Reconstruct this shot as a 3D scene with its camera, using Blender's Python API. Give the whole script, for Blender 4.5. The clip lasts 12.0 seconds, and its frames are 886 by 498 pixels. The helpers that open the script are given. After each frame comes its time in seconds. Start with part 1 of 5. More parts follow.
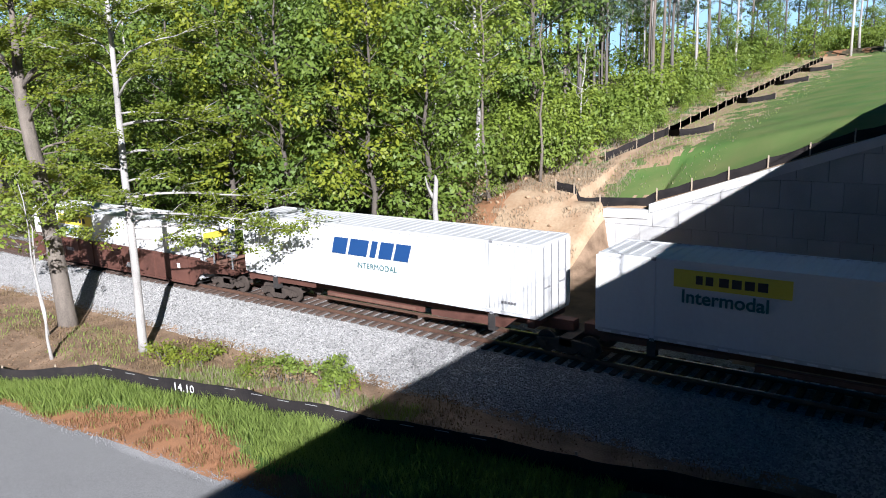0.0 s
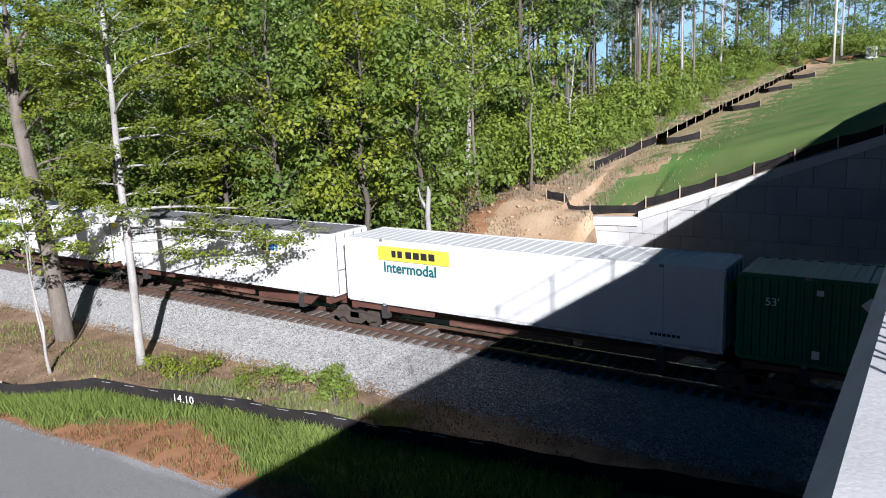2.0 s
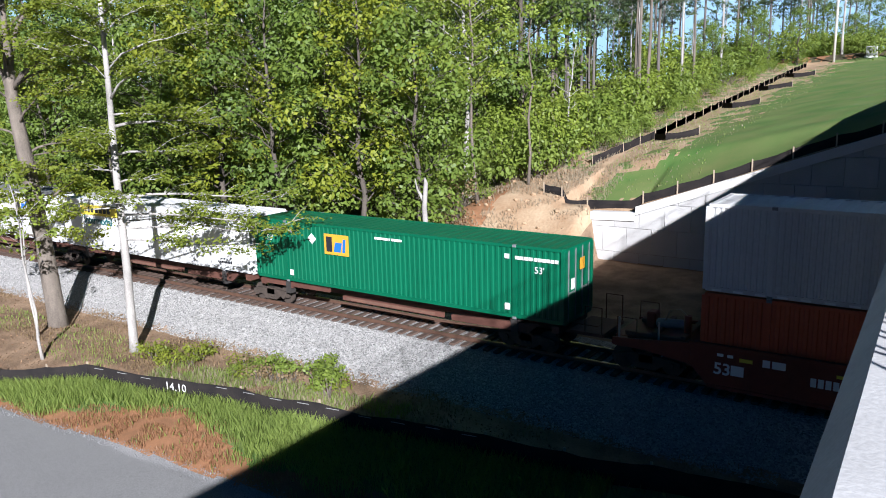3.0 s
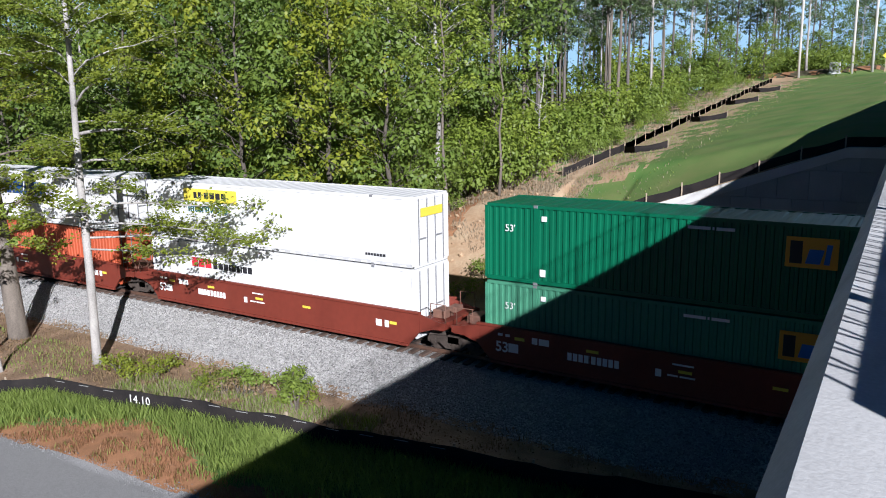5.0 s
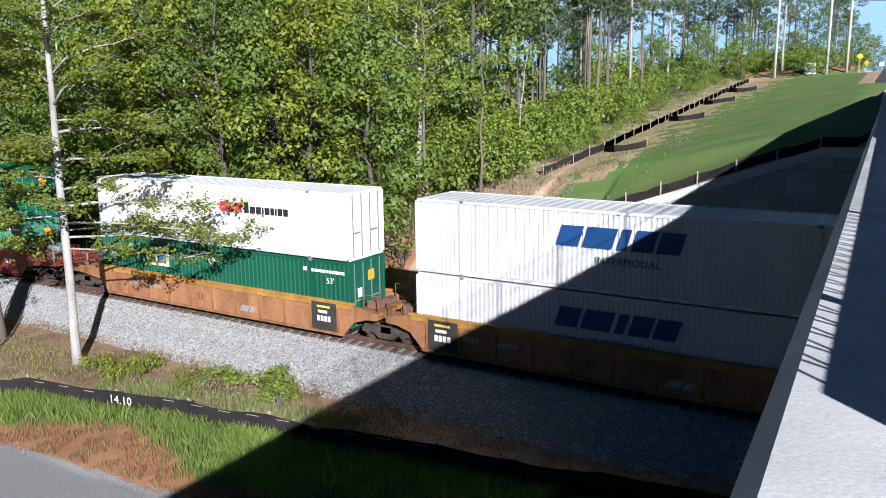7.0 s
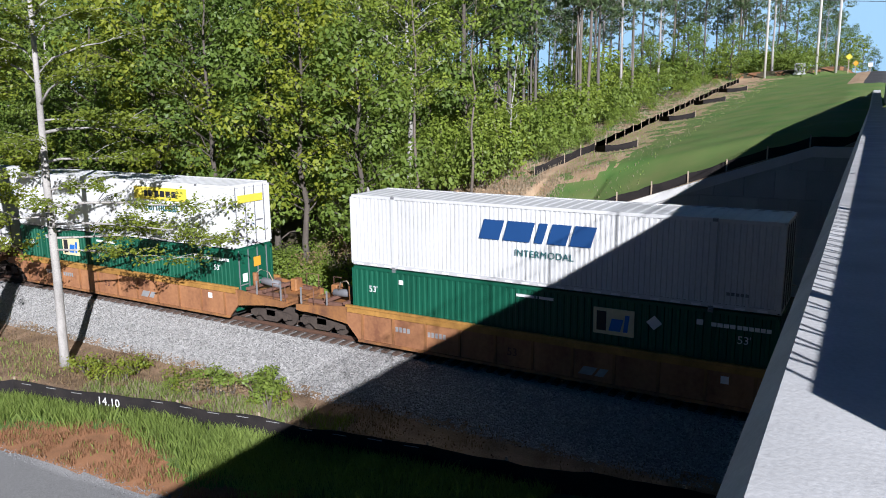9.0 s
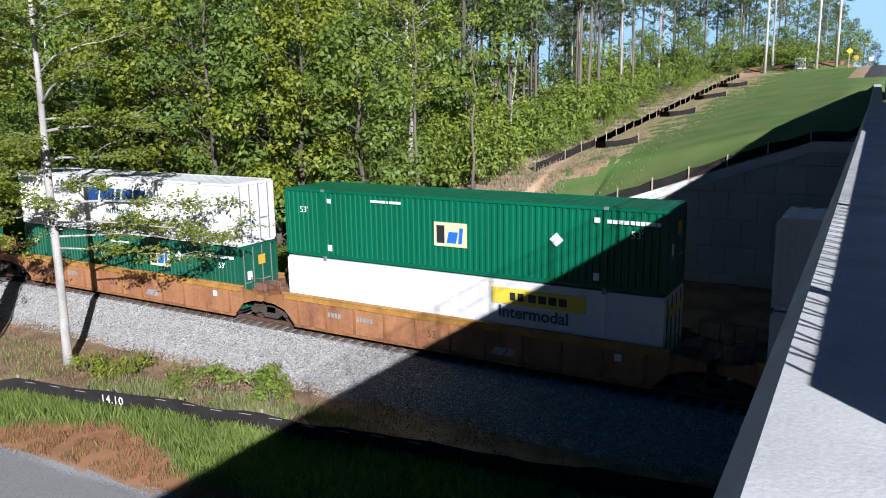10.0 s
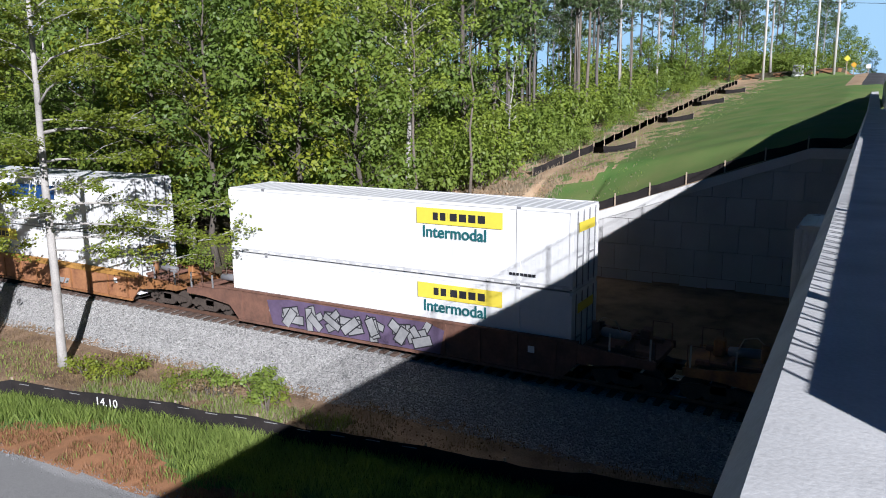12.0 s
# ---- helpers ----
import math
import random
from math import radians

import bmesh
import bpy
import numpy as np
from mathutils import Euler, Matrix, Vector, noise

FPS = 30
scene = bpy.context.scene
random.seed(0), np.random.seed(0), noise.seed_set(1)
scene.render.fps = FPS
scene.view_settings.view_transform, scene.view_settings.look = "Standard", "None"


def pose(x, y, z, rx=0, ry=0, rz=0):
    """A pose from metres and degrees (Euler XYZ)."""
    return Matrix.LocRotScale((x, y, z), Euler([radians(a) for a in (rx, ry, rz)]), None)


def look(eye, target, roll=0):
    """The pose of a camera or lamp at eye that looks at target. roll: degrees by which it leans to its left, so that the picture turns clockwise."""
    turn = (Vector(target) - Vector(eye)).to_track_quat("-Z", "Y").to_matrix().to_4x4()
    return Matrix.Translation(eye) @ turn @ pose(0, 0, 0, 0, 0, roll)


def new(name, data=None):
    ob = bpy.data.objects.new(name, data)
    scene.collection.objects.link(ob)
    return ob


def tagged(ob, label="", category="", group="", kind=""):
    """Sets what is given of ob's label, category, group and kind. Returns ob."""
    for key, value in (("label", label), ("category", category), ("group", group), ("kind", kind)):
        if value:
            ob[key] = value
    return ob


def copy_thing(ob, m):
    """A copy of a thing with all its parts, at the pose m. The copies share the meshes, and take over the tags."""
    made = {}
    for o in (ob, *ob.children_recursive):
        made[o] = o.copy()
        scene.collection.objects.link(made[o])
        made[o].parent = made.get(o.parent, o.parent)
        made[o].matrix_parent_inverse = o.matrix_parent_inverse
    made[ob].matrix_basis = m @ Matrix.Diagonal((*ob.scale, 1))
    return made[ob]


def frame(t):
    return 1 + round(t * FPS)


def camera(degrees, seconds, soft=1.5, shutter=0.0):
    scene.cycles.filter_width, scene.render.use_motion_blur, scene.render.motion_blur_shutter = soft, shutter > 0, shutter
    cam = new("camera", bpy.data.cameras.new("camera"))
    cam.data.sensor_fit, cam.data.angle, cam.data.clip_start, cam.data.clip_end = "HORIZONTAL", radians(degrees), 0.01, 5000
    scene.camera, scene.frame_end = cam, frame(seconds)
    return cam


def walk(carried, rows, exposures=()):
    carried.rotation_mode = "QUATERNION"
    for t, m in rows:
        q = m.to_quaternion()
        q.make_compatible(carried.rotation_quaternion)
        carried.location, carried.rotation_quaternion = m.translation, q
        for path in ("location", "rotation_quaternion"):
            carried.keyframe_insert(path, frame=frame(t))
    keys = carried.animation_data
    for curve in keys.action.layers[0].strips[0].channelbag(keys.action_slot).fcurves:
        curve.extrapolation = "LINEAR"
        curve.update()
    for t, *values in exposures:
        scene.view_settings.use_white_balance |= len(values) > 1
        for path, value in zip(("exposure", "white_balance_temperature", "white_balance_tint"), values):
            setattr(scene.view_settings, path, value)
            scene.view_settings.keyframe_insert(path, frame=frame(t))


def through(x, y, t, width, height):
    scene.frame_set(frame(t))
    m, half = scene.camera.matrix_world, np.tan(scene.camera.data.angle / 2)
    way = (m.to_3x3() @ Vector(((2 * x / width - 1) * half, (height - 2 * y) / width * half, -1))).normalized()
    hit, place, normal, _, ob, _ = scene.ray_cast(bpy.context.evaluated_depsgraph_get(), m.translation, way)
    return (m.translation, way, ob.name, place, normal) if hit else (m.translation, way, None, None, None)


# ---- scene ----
cam = camera(60.1, 12.0, soft=1.0)
PATH = [
    (0, (-4.587, 0.583, 9.945), (-5.723, 2.175, 9.526), -1.7),
    (0.5, (-4.424, 0.523, 10.001), (-5.51, 2.142, 9.554), -1.3),
    (1, (-4.378, 0.368, 9.898), (-5.484, 1.969, 9.437), -2.9),
    (1.5, (-4.416, 0.304, 9.895), (-5.527, 1.916, 9.487), -2.1),
    (2, (-4.413, 0.052, 9.965), (-5.531, 1.664, 9.574), -2.4),
    (2.5, (-4.421, 0.082, 9.939), (-5.538, 1.693, 9.541), -1.8),
    (3, (-4.439, 0.163, 9.916), (-5.548, 1.775, 9.506), -1.4),
    (5, (-4.424, 0.304, 9.88), (-5.475, 1.961, 9.497), -0.8),
    (5.5, (-4.421, 0.302, 9.882), (-5.476, 1.961, 9.514), -1.0),
    (6, (-4.403, 0.087, 9.945), (-5.433, 1.756, 9.553), -0.7),
    (6.5, (-4.403, 0.1, 9.943), (-5.417, 1.78, 9.556), -0.2),
    (7, (-4.404, 0.129, 9.937), (-5.411, 1.813, 9.549), -0.6),
    (9, (-4.407, 0.234, 9.901), (-5.396, 1.929, 9.514), -0.6),
    (9.5, (-4.391, 0.096, 9.946), (-5.378, 1.791, 9.556), -0.9),
    (10, (-4.396, 0.173, 9.92), (-5.386, 1.865, 9.524), -0.9),
    (10.5, (-4.414, 0.339, 9.866), (-5.414, 2.026, 9.471), -0.8),
    (11, (-4.406, 0.251, 9.894), (-5.408, 1.937, 9.499), -0.6),
    (11.5, (-4.404, 0.253, 9.895), (-5.401, 1.943, 9.506), -0.4),
    (12, (-4.403, 0.23, 9.901), (-5.389, 1.928, 9.516), -0.5),
]
walk(cam, [(t, look(eye, target, roll)) for t, eye, target, roll in PATH],
     exposures=[(t, stops - 0.06, 5450, 16) for t, stops in ((0, 1.25), (1, 1.1), (2.5, 0.95), (3, 1.15), (5, 0.85), (6, 1.2), (6.5, 1.15), (7, 1.0), (9, 0.82), (10, 0.9), (10.5, 1.0), (11, 0.95), (11.5, 0.82), (12, 0.78))])

# ---- world, sun, exposure ----
SUN_HEAD, SUN_EL = 45.0, 23.2          # light travels 45 degrees left of +Y
world = bpy.data.worlds.new("world")
scene.world = world
world.use_nodes = True
_n = world.node_tree.nodes
_sky = _n.new("ShaderNodeTexSky")
_sky.sky_type, _sky.sun_disc = "NISHITA", False
_sky.sun_elevation = radians(SUN_EL)
_sky.sun_rotation = radians(135)
_sky.air_density, _sky.dust_density, _sky.ozone_density = 1.0, 0.0, 8.0
_sky.altitude = 2500
_deep = _n.new("ShaderNodeHueSaturation")
_deep.inputs["Saturation"].default_value = 1.5
world.node_tree.links.new(_sky.outputs[0], _deep.inputs["Color"])
world.node_tree.links.new(_deep.outputs[0], _n["Background"].inputs[0])
_n["Background"].inputs[1].default_value = 0.0105
_h, _e = radians(SUN_HEAD), radians(SUN_EL)
LIGHT = Vector((-math.sin(_h) * math.cos(_e), math.cos(_h) * math.cos(_e), -math.sin(_e)))
sun = new("sun", bpy.data.lights.new("sun", "SUN"))
sun.data.energy, sun.data.angle, sun.data.color = 5.0, radians(0.53), (1.0, 0.93, 0.81)
sun.matrix_world = look((0, 0, 60), Vector((0, 0, 60)) + LIGHT)

# ---- materials ----


def mat(name, col, rough=0.7, metal=0.0, var=0.25, scale=2.0, fine=30.0, bump=0.1, dist=0.02, col2=None, spec=0.4, obj_random=0.0,
        island=0.0, streak=None, coat=0.0):
    """Two scales of colour noise between col and col2 (or darker col), fine bump."""
    m = bpy.data.materials.new(name)
    m.use_nodes = True
    nt, N, L = m.node_tree, m.node_tree.nodes, m.node_tree.links
    b = N["Principled BSDF"]
    b.inputs["Roughness"].default_value, b.inputs["Metallic"].default_value = rough, metal
    b.inputs["Specular IOR Level"].default_value = spec
    b.inputs["Coat Weight"].default_value = coat
    tc = N.new("ShaderNodeTexCoord")
    mp = N.new("ShaderNodeMapping")
    L.new(tc.outputs["Object"], mp.inputs[0])
    if streak:
        mp.inputs["Scale"].default_value = streak
    n1, n2 = N.new("ShaderNodeTexNoise"), N.new("ShaderNodeTexNoise")
    n1.inputs["Scale"].default_value, n2.inputs["Scale"].default_value = scale, fine
    n1.inputs["Detail"].default_value, n2.inputs["Detail"].default_value = 6, 3
    L.new(mp.outputs[0], n1.inputs[0])
    L.new(tc.outputs["Object"], n2.inputs[0])
    add = N.new("ShaderNodeMath")
    add.operation = "MULTIPLY_ADD"
    L.new(n2.outputs[0], add.inputs[0])
    add.inputs[1].default_value = 0.45
    L.new(n1.outputs[0], add.inputs[2])
    last = add.outputs[0]
    for wgt, kind in ((obj_random, "ShaderNodeObjectInfo"), (island, "ShaderNodeNewGeometry")):
        if wgt:
            nd = N.new(kind)
            ad = N.new("ShaderNodeMath")
            ad.operation = "MULTIPLY_ADD"
            L.new(nd.outputs["Random" if kind.endswith("Info") else "Random Per Island"], ad.inputs[0])
            ad.inputs[1].default_value = wgt
            L.new(last, ad.inputs[2])
            last = ad.outputs[0]
    r = N.new("ShaderNodeMapRange")
    r.inputs[1].default_value = 0.45
    r.inputs[2].default_value = 1.0 + obj_random * 0.8 + island * 0.8
    L.new(last, r.inputs[0])
    mx = N.new("ShaderNodeMix")
    mx.data_type = "RGBA"
    c2 = col2 or tuple(c * (1 - var) for c in col)
    mx.inputs[6].default_value, mx.inputs[7].default_value = (*col, 1), (*c2, 1)
    L.new(r.outputs[0], mx.inputs[0])
    L.new(mx.outputs[2], b.inputs["Base Color"])
    if bump:
        bp = N.new("ShaderNodeBump")
        bp.inputs["Strength"].default_value, bp.inputs["Distance"].default_value = bump, dist
        L.new(n2.outputs[0], bp.inputs["Height"])
        L.new(bp.outputs[0], b.inputs["Normal"])
    return m


def leafmat(name, col, col2, through=0.35):
    m = mat(name, col, 0.5, var=0.3, scale=0.35, fine=3.0, bump=0, col2=col2, island=0.45, spec=0.3, obj_random=0.4)
    N, L = m.node_tree.nodes, m.node_tree.links
    b, out = N["Principled BSDF"], N["Material Output"]
    tr = N.new("ShaderNodeBsdfTranslucent")
    src = b.inputs["Base Color"].links[0].from_socket
    hs = N.new("ShaderNodeHueSaturation")
    hs.inputs["Value"].default_value, hs.inputs["Saturation"].default_value = 1.5, 1.1
    L.new(src, hs.inputs["Color"])
    L.new(hs.outputs[0], tr.inputs[0])
    ms = N.new("ShaderNodeMixShader")
    ms.inputs[0].default_value = through
    L.new(b.outputs[0], ms.inputs[1])
    L.new(tr.outputs[0], ms.inputs[2])
    L.new(ms.outputs[0], out.inputs[0])
    return m


def gravel(name, cell, cols, bump=1.0, rough=0.9):
    """Crushed stone: one tone per stone."""
    m = bpy.data.materials.new(name)
    m.use_nodes = True
    N, L = m.node_tree.nodes, m.node_tree.links
    b = N["Principled BSDF"]
    b.inputs["Roughness"].default_value = rough
    tc, v, n = N.new("ShaderNodeTexCoord"), N.new("ShaderNodeTexVoronoi"), N.new("ShaderNodeTexNoise")
    v.inputs["Scale"].default_value = 1 / cell
    n.inputs["Scale"].default_value, n.inputs["Detail"].default_value = 0.6, 6
    L.new(tc.outputs["Object"], v.inputs[0])
    L.new(tc.outputs["Object"], n.inputs[0])
    bw = N.new("ShaderNodeSeparateColor")
    L.new(v.outputs["Color"], bw.inputs[0])
    ad = N.new("ShaderNodeMath")
    ad.operation = "MULTIPLY_ADD"
    L.new(n.outputs[0], ad.inputs[0])
    ad.inputs[1].default_value = 0.3
    L.new(bw.outputs[0], ad.inputs[2])
    ramp = N.new("ShaderNodeValToRGB")
    e = ramp.color_ramp.elements
    e[0].position, e[0].color = 0.1, (*cols[0], 1)
    e[1].position, e[1].color = 1.2, (*cols[2], 1)
    k = e.new(0.65)
    k.color = (*cols[1], 1)
    L.new(ad.outputs[0], ramp.inputs[0])
    L.new(ramp.outputs[0], b.inputs["Base Color"])
    bp = N.new("ShaderNodeBump")
    bp.inputs["Strength"].default_value, bp.inputs["Distance"].default_value = bump, cell * 0.6
    bp.invert = True
    L.new(v.outputs["Distance"], bp.inputs["Height"])
    L.new(bp.outputs[0], b.inputs["Normal"])
    return m


M_BALLAST = gravel("ballast", 0.06, ((0.13, 0.127, 0.122), (0.29, 0.283, 0.272), (0.43, 0.42, 0.40)))
M_PATH = gravel("path_gravel", 0.02, ((0.18, 0.178, 0.175), (0.24, 0.237, 0.232), (0.30, 0.297, 0.29)), 0.3)
M_DIRT = mat("dirt", (0.38, 0.265, 0.17), 0.95, var=0.5, scale=0.9, fine=18, bump=0.6, dist=0.04, col2=(0.12, 0.08, 0.05), spec=0.15)
M_CLAY = mat("clay", (0.40, 0.20, 0.10), 0.95, scale=1.6, fine=22, bump=0.6, dist=0.03, col2=(0.23, 0.125, 0.065), spec=0.15)
M_TAN = mat("tan_soil", (0.48, 0.36, 0.23), 0.95, scale=0.7, fine=6, bump=0.6, dist=0.08, col2=(0.32, 0.2, 0.11))
M_TURF = mat("turf", (0.085, 0.19, 0.04), 0.9, scale=0.35, fine=25, bump=0.3, dist=0.03, col2=(0.19, 0.215, 0.075), spec=0.2)
M_LITTER = mat("forest_floor", (0.12, 0.085, 0.05), 0.95, scale=0.6, fine=8, bump=0.8, dist=0.1, col2=(0.055, 0.06, 0.025))
M_ROAD = mat("asphalt", (0.06, 0.06, 0.062), 0.9, scale=0.6, fine=60, bump=0.2)
M_CONC = mat("concrete", (0.74, 0.74, 0.73), 0.85, var=0.38, scale=2.2, fine=70, bump=0.2, dist=0.006)
M_CONC_W = mat("precast_concrete", (0.60, 0.59, 0.57), 0.85, var=0.35, scale=0.5, fine=14, bump=0.25, dist=0.02, obj_random=0.25)
M_COPING = mat("coping_concrete", (0.72, 0.71, 0.68), 0.85, var=0.2, scale=0.8, fine=20, bump=0.2)
M_STEEL = mat("rail_steel", (0.17, 0.095, 0.06), 0.6, 0.3, scale=3, fine=40, bump=0.2, col2=(0.10, 0.06, 0.045))
M_RAILTOP = mat("polished_steel", (0.55, 0.53, 0.5), 0.25, 0.9, scale=3, fine=40, bump=0.05)
M_TIE = mat("timber_tie", (0.12, 0.08, 0.06), 0.9, var=0.55, scale=2, fine=25, bump=0.5, obj_random=0.3)
M_POLE = mat("weathered_pole", (0.58, 0.55, 0.50), 0.9, var=0.35, scale=1.5, fine=12, bump=0.3, streak=(1, 1, 0.2))
M_FABRIC = mat("silt_fabric", (0.016, 0.015, 0.016), 0.9, spec=0.08, var=0.5, scale=1.5, fine=20, bump=0.4, dist=0.03, col2=(0.035, 0.03, 0.028))
M_STAKE = mat("stake_wood", (0.45, 0.36, 0.26), 0.9, scale=3, fine=20, bump=0.2)
M_BARK_P = mat("pale_bark", (0.50, 0.47, 0.43), 0.9, var=0.6, scale=2.2, fine=18, bump=0.6, dist=0.03, streak=(1, 1, 0.35))
M_BARK = mat("grey_bark", (0.22, 0.185, 0.15), 0.95, var=0.55, scale=2.5, fine=16, bump=0.8, dist=0.05, streak=(1, 1, 0.3))
# darker copy of the grey bark, the wood's shade put into its colour
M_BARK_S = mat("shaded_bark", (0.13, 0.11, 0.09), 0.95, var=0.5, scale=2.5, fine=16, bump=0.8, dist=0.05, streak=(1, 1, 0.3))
M_BARK_D = mat("pine_bark", (0.17, 0.15, 0.135), 0.95, var=0.5, scale=2.0, fine=12, bump=0.8, dist=0.05, streak=(1, 1, 0.3))
M_LEAF = leafmat("leaf_green", (0.225, 0.29, 0.045), (0.10, 0.155, 0.028), 0.3)
M_LEAF_Y = leafmat("leaf_yellow_green", (0.31, 0.33, 0.03), (0.15, 0.19, 0.02), 0.32)
M_LEAF_D = leafmat("leaf_dark", (0.165, 0.23, 0.042), (0.07, 0.12, 0.025), 0.3)
M_LEAF_L = leafmat("leaf_spring", (0.30, 0.35, 0.05), (0.15, 0.215, 0.03), 0.34)
M_PINE = leafmat("pine_needles", (0.15, 0.20, 0.085), (0.075, 0.115, 0.05), 0.35)
M_BUSH = leafmat("brush_leaves", (0.235, 0.30, 0.05), (0.12, 0.17, 0.03), 0.28)
M_GRASS = leafmat("grass_blades", (0.30, 0.37, 0.085), (0.15, 0.205, 0.05), 0.35)
M_LEAF_F = leafmat("young_leaf", (0.32, 0.35, 0.045), (0.13, 0.175, 0.025), 0.42)
M_STUB = leafmat("clay_stubble", (0.34, 0.18, 0.09), (0.2, 0.11, 0.055), 0.2)
M_STRAW = leafmat("bleached_straw", (0.36, 0.31, 0.22), (0.22, 0.17, 0.11), 0.2)
M_DRY = leafmat("dry_stems", (0.30, 0.22, 0.12), (0.17, 0.12, 0.06), 0.2)
M_WHITE = mat("white_paint", (0.75, 0.75, 0.735), 0.45, var=0.14, scale=0.5, fine=6, bump=0.03, streak=(1, 1, 0.15))
M_WHITE_O = mat("aged_white_paint", (0.70, 0.70, 0.685), 0.5, var=0.24, scale=0.6, fine=7, bump=0.04, streak=(1, 1, 0.12))
M_GREEN = mat("green_paint", (0.006, 0.13, 0.062), 0.4, var=0.25, scale=0.6, fine=6, bump=0.03, streak=(1, 1, 0.2))
M_GREEN_O = mat("faded_green_paint", (0.075, 0.27, 0.16), 0.55, var=0.3, scale=0.6, fine=6, bump=0.03, streak=(1, 1, 0.2))
M_GREEN_D = mat("dark_green_paint", (0.012, 0.105, 0.058), 0.45, var=0.3, scale=0.6, fine=6, bump=0.03, streak=(1, 1, 0.2))
M_ORANGE_C = mat("orange_red_paint", (0.50, 0.10, 0.04), 0.5, var=0.3, scale=0.6, fine=6, bump=0.03)
M_GREYROOF = mat("grey_roof", (0.20, 0.20, 0.205), 0.6, var=0.3, scale=0.8, fine=9, bump=0.05)
M_RED = mat("oxide_red_paint", (0.20, 0.038, 0.022), 0.55, var=0.35, scale=0.5, fine=5, bump=0.06, streak=(1, 1, 0.25))
M_BROWN = mat("weathered_brown_paint", (0.14, 0.06, 0.042), 0.7, var=0.5, scale=0.7, fine=6, bump=0.1)
M_TTX = mat("weathered_yellow_paint", (0.38, 0.175, 0.055), 0.65, var=0.5, scale=1.8, fine=9, bump=0.12, col2=(0.13, 0.06, 0.035), streak=(1, 1, 0.3))
M_TTX_P = mat("rusty_panel_paint", (0.42, 0.20, 0.085), 0.75, scale=1.3, fine=7, bump=0.15, col2=(0.19, 0.08, 0.04), streak=(1, 1, 0.3))
M_RUST = mat("dull_rust_brown", (0.21, 0.105, 0.07), 0.8, scale=1.5, fine=8, bump=0.15, col2=(0.10, 0.055, 0.04))
M_CAST = mat("grey_casting", (0.24, 0.24, 0.25), 0.6, 0.2, var=0.3, scale=2, fine=10, bump=0.1)
M_ALU = mat("grey_aluminium", (0.62, 0.62, 0.61), 0.5, 0.1, var=0.2, scale=2, fine=10, bump=0.03)
M_SILL = mat("yellow_sill_paint", (0.50, 0.26, 0.06), 0.6, var=0.55, scale=1.2, fine=8, bump=0.08)
M_TRUCK = mat("bogie_grime", (0.085, 0.065, 0.052), 0.85, var=0.5, scale=2, fine=14, bump=0.3)
M_DARK = mat("dark_steel", (0.05, 0.045, 0.042), 0.7, var=0.4, scale=2, fine=14, bump=0.15)
M_GALV = mat("galvanised", (0.42, 0.42, 0.42), 0.5, 0.5, scale=3, fine=30, bump=0.1)
M_YELLOW = mat("yellow_decal", (0.76, 0.62, 0.06), 0.45, var=0.1, scale=1, fine=8, bump=0)
M_CREAM = mat("cream_decal", (0.74, 0.66, 0.40), 0.5, var=0.2, scale=1, fine=8, bump=0)
M_ORANGE = mat("orange_decal", (0.75, 0.36, 0.03), 0.45, var=0.1, scale=1, fine=8, bump=0)
M_BLUE = mat("blue_decal", (0.018, 0.065, 0.20), 0.45, var=0.1, scale=1, fine=8, bump=0)
M_LBLUE = mat("bright_blue_decal", (0.03, 0.16, 0.55), 0.45, var=0.1, scale=1, fine=8, bump=0)
M_TEAL = mat("teal_decal", (0.02, 0.12, 0.13), 0.45, var=0.1, scale=1, fine=8, bump=0)
M_BLACK = mat("black_decal", (0.025, 0.025, 0.03), 0.45, var=0.1, scale=1, fine=8, bump=0)
M_REDD = mat("red_decal", (0.62, 0.03, 0.05), 0.45, var=0.1, scale=1, fine=8, bump=0)
M_LETTER = mat("white_decal", (0.82, 0.82, 0.80), 0.5, var=0.1, scale=1, fine=8, bump=0)
M_VIOLET = mat("violet_spray", (0.14, 0.10, 0.17), 0.6, var=0.4, scale=1.5, fine=8, bump=0)
M_SILVER = mat("silver_spray", (0.42, 0.42, 0.42), 0.5, 0.2, var=0.4, scale=1.5, fine=8, bump=0)

# ---- helpers ----


def box(bm, x0, x1, y0, y1, z0, z1):
    v = [bm.verts.new(p) for p in ((x0, y0, z0), (x1, y0, z0), (x1, y1, z0), (x0, y1, z0), (x0, y0, z1), (x1, y0, z1), (x1, y1, z1), (x0, y1, z1))]
    for f in ((0, 3, 2, 1), (4, 5, 6, 7), (0, 1, 5, 4), (1, 2, 6, 5), (2, 3, 7, 6), (3, 0, 4, 7)):
        bm.faces.new([v[i] for i in f])
    return v


def prism(bm, pts, y0, y1):
    """Outline pts of (x, z), pushed from y0 to y1."""
    a = [bm.verts.new((x, y0, z)) for x, z in pts]
    b = [bm.verts.new((x, y1, z)) for x, z in pts]
    n = len(pts)
    bm.faces.new(a)
    bm.faces.new(b[::-1])
    for i in range(n):
        bm.faces.new((a[i], b[i], b[(i + 1) % n], a[(i + 1) % n]))


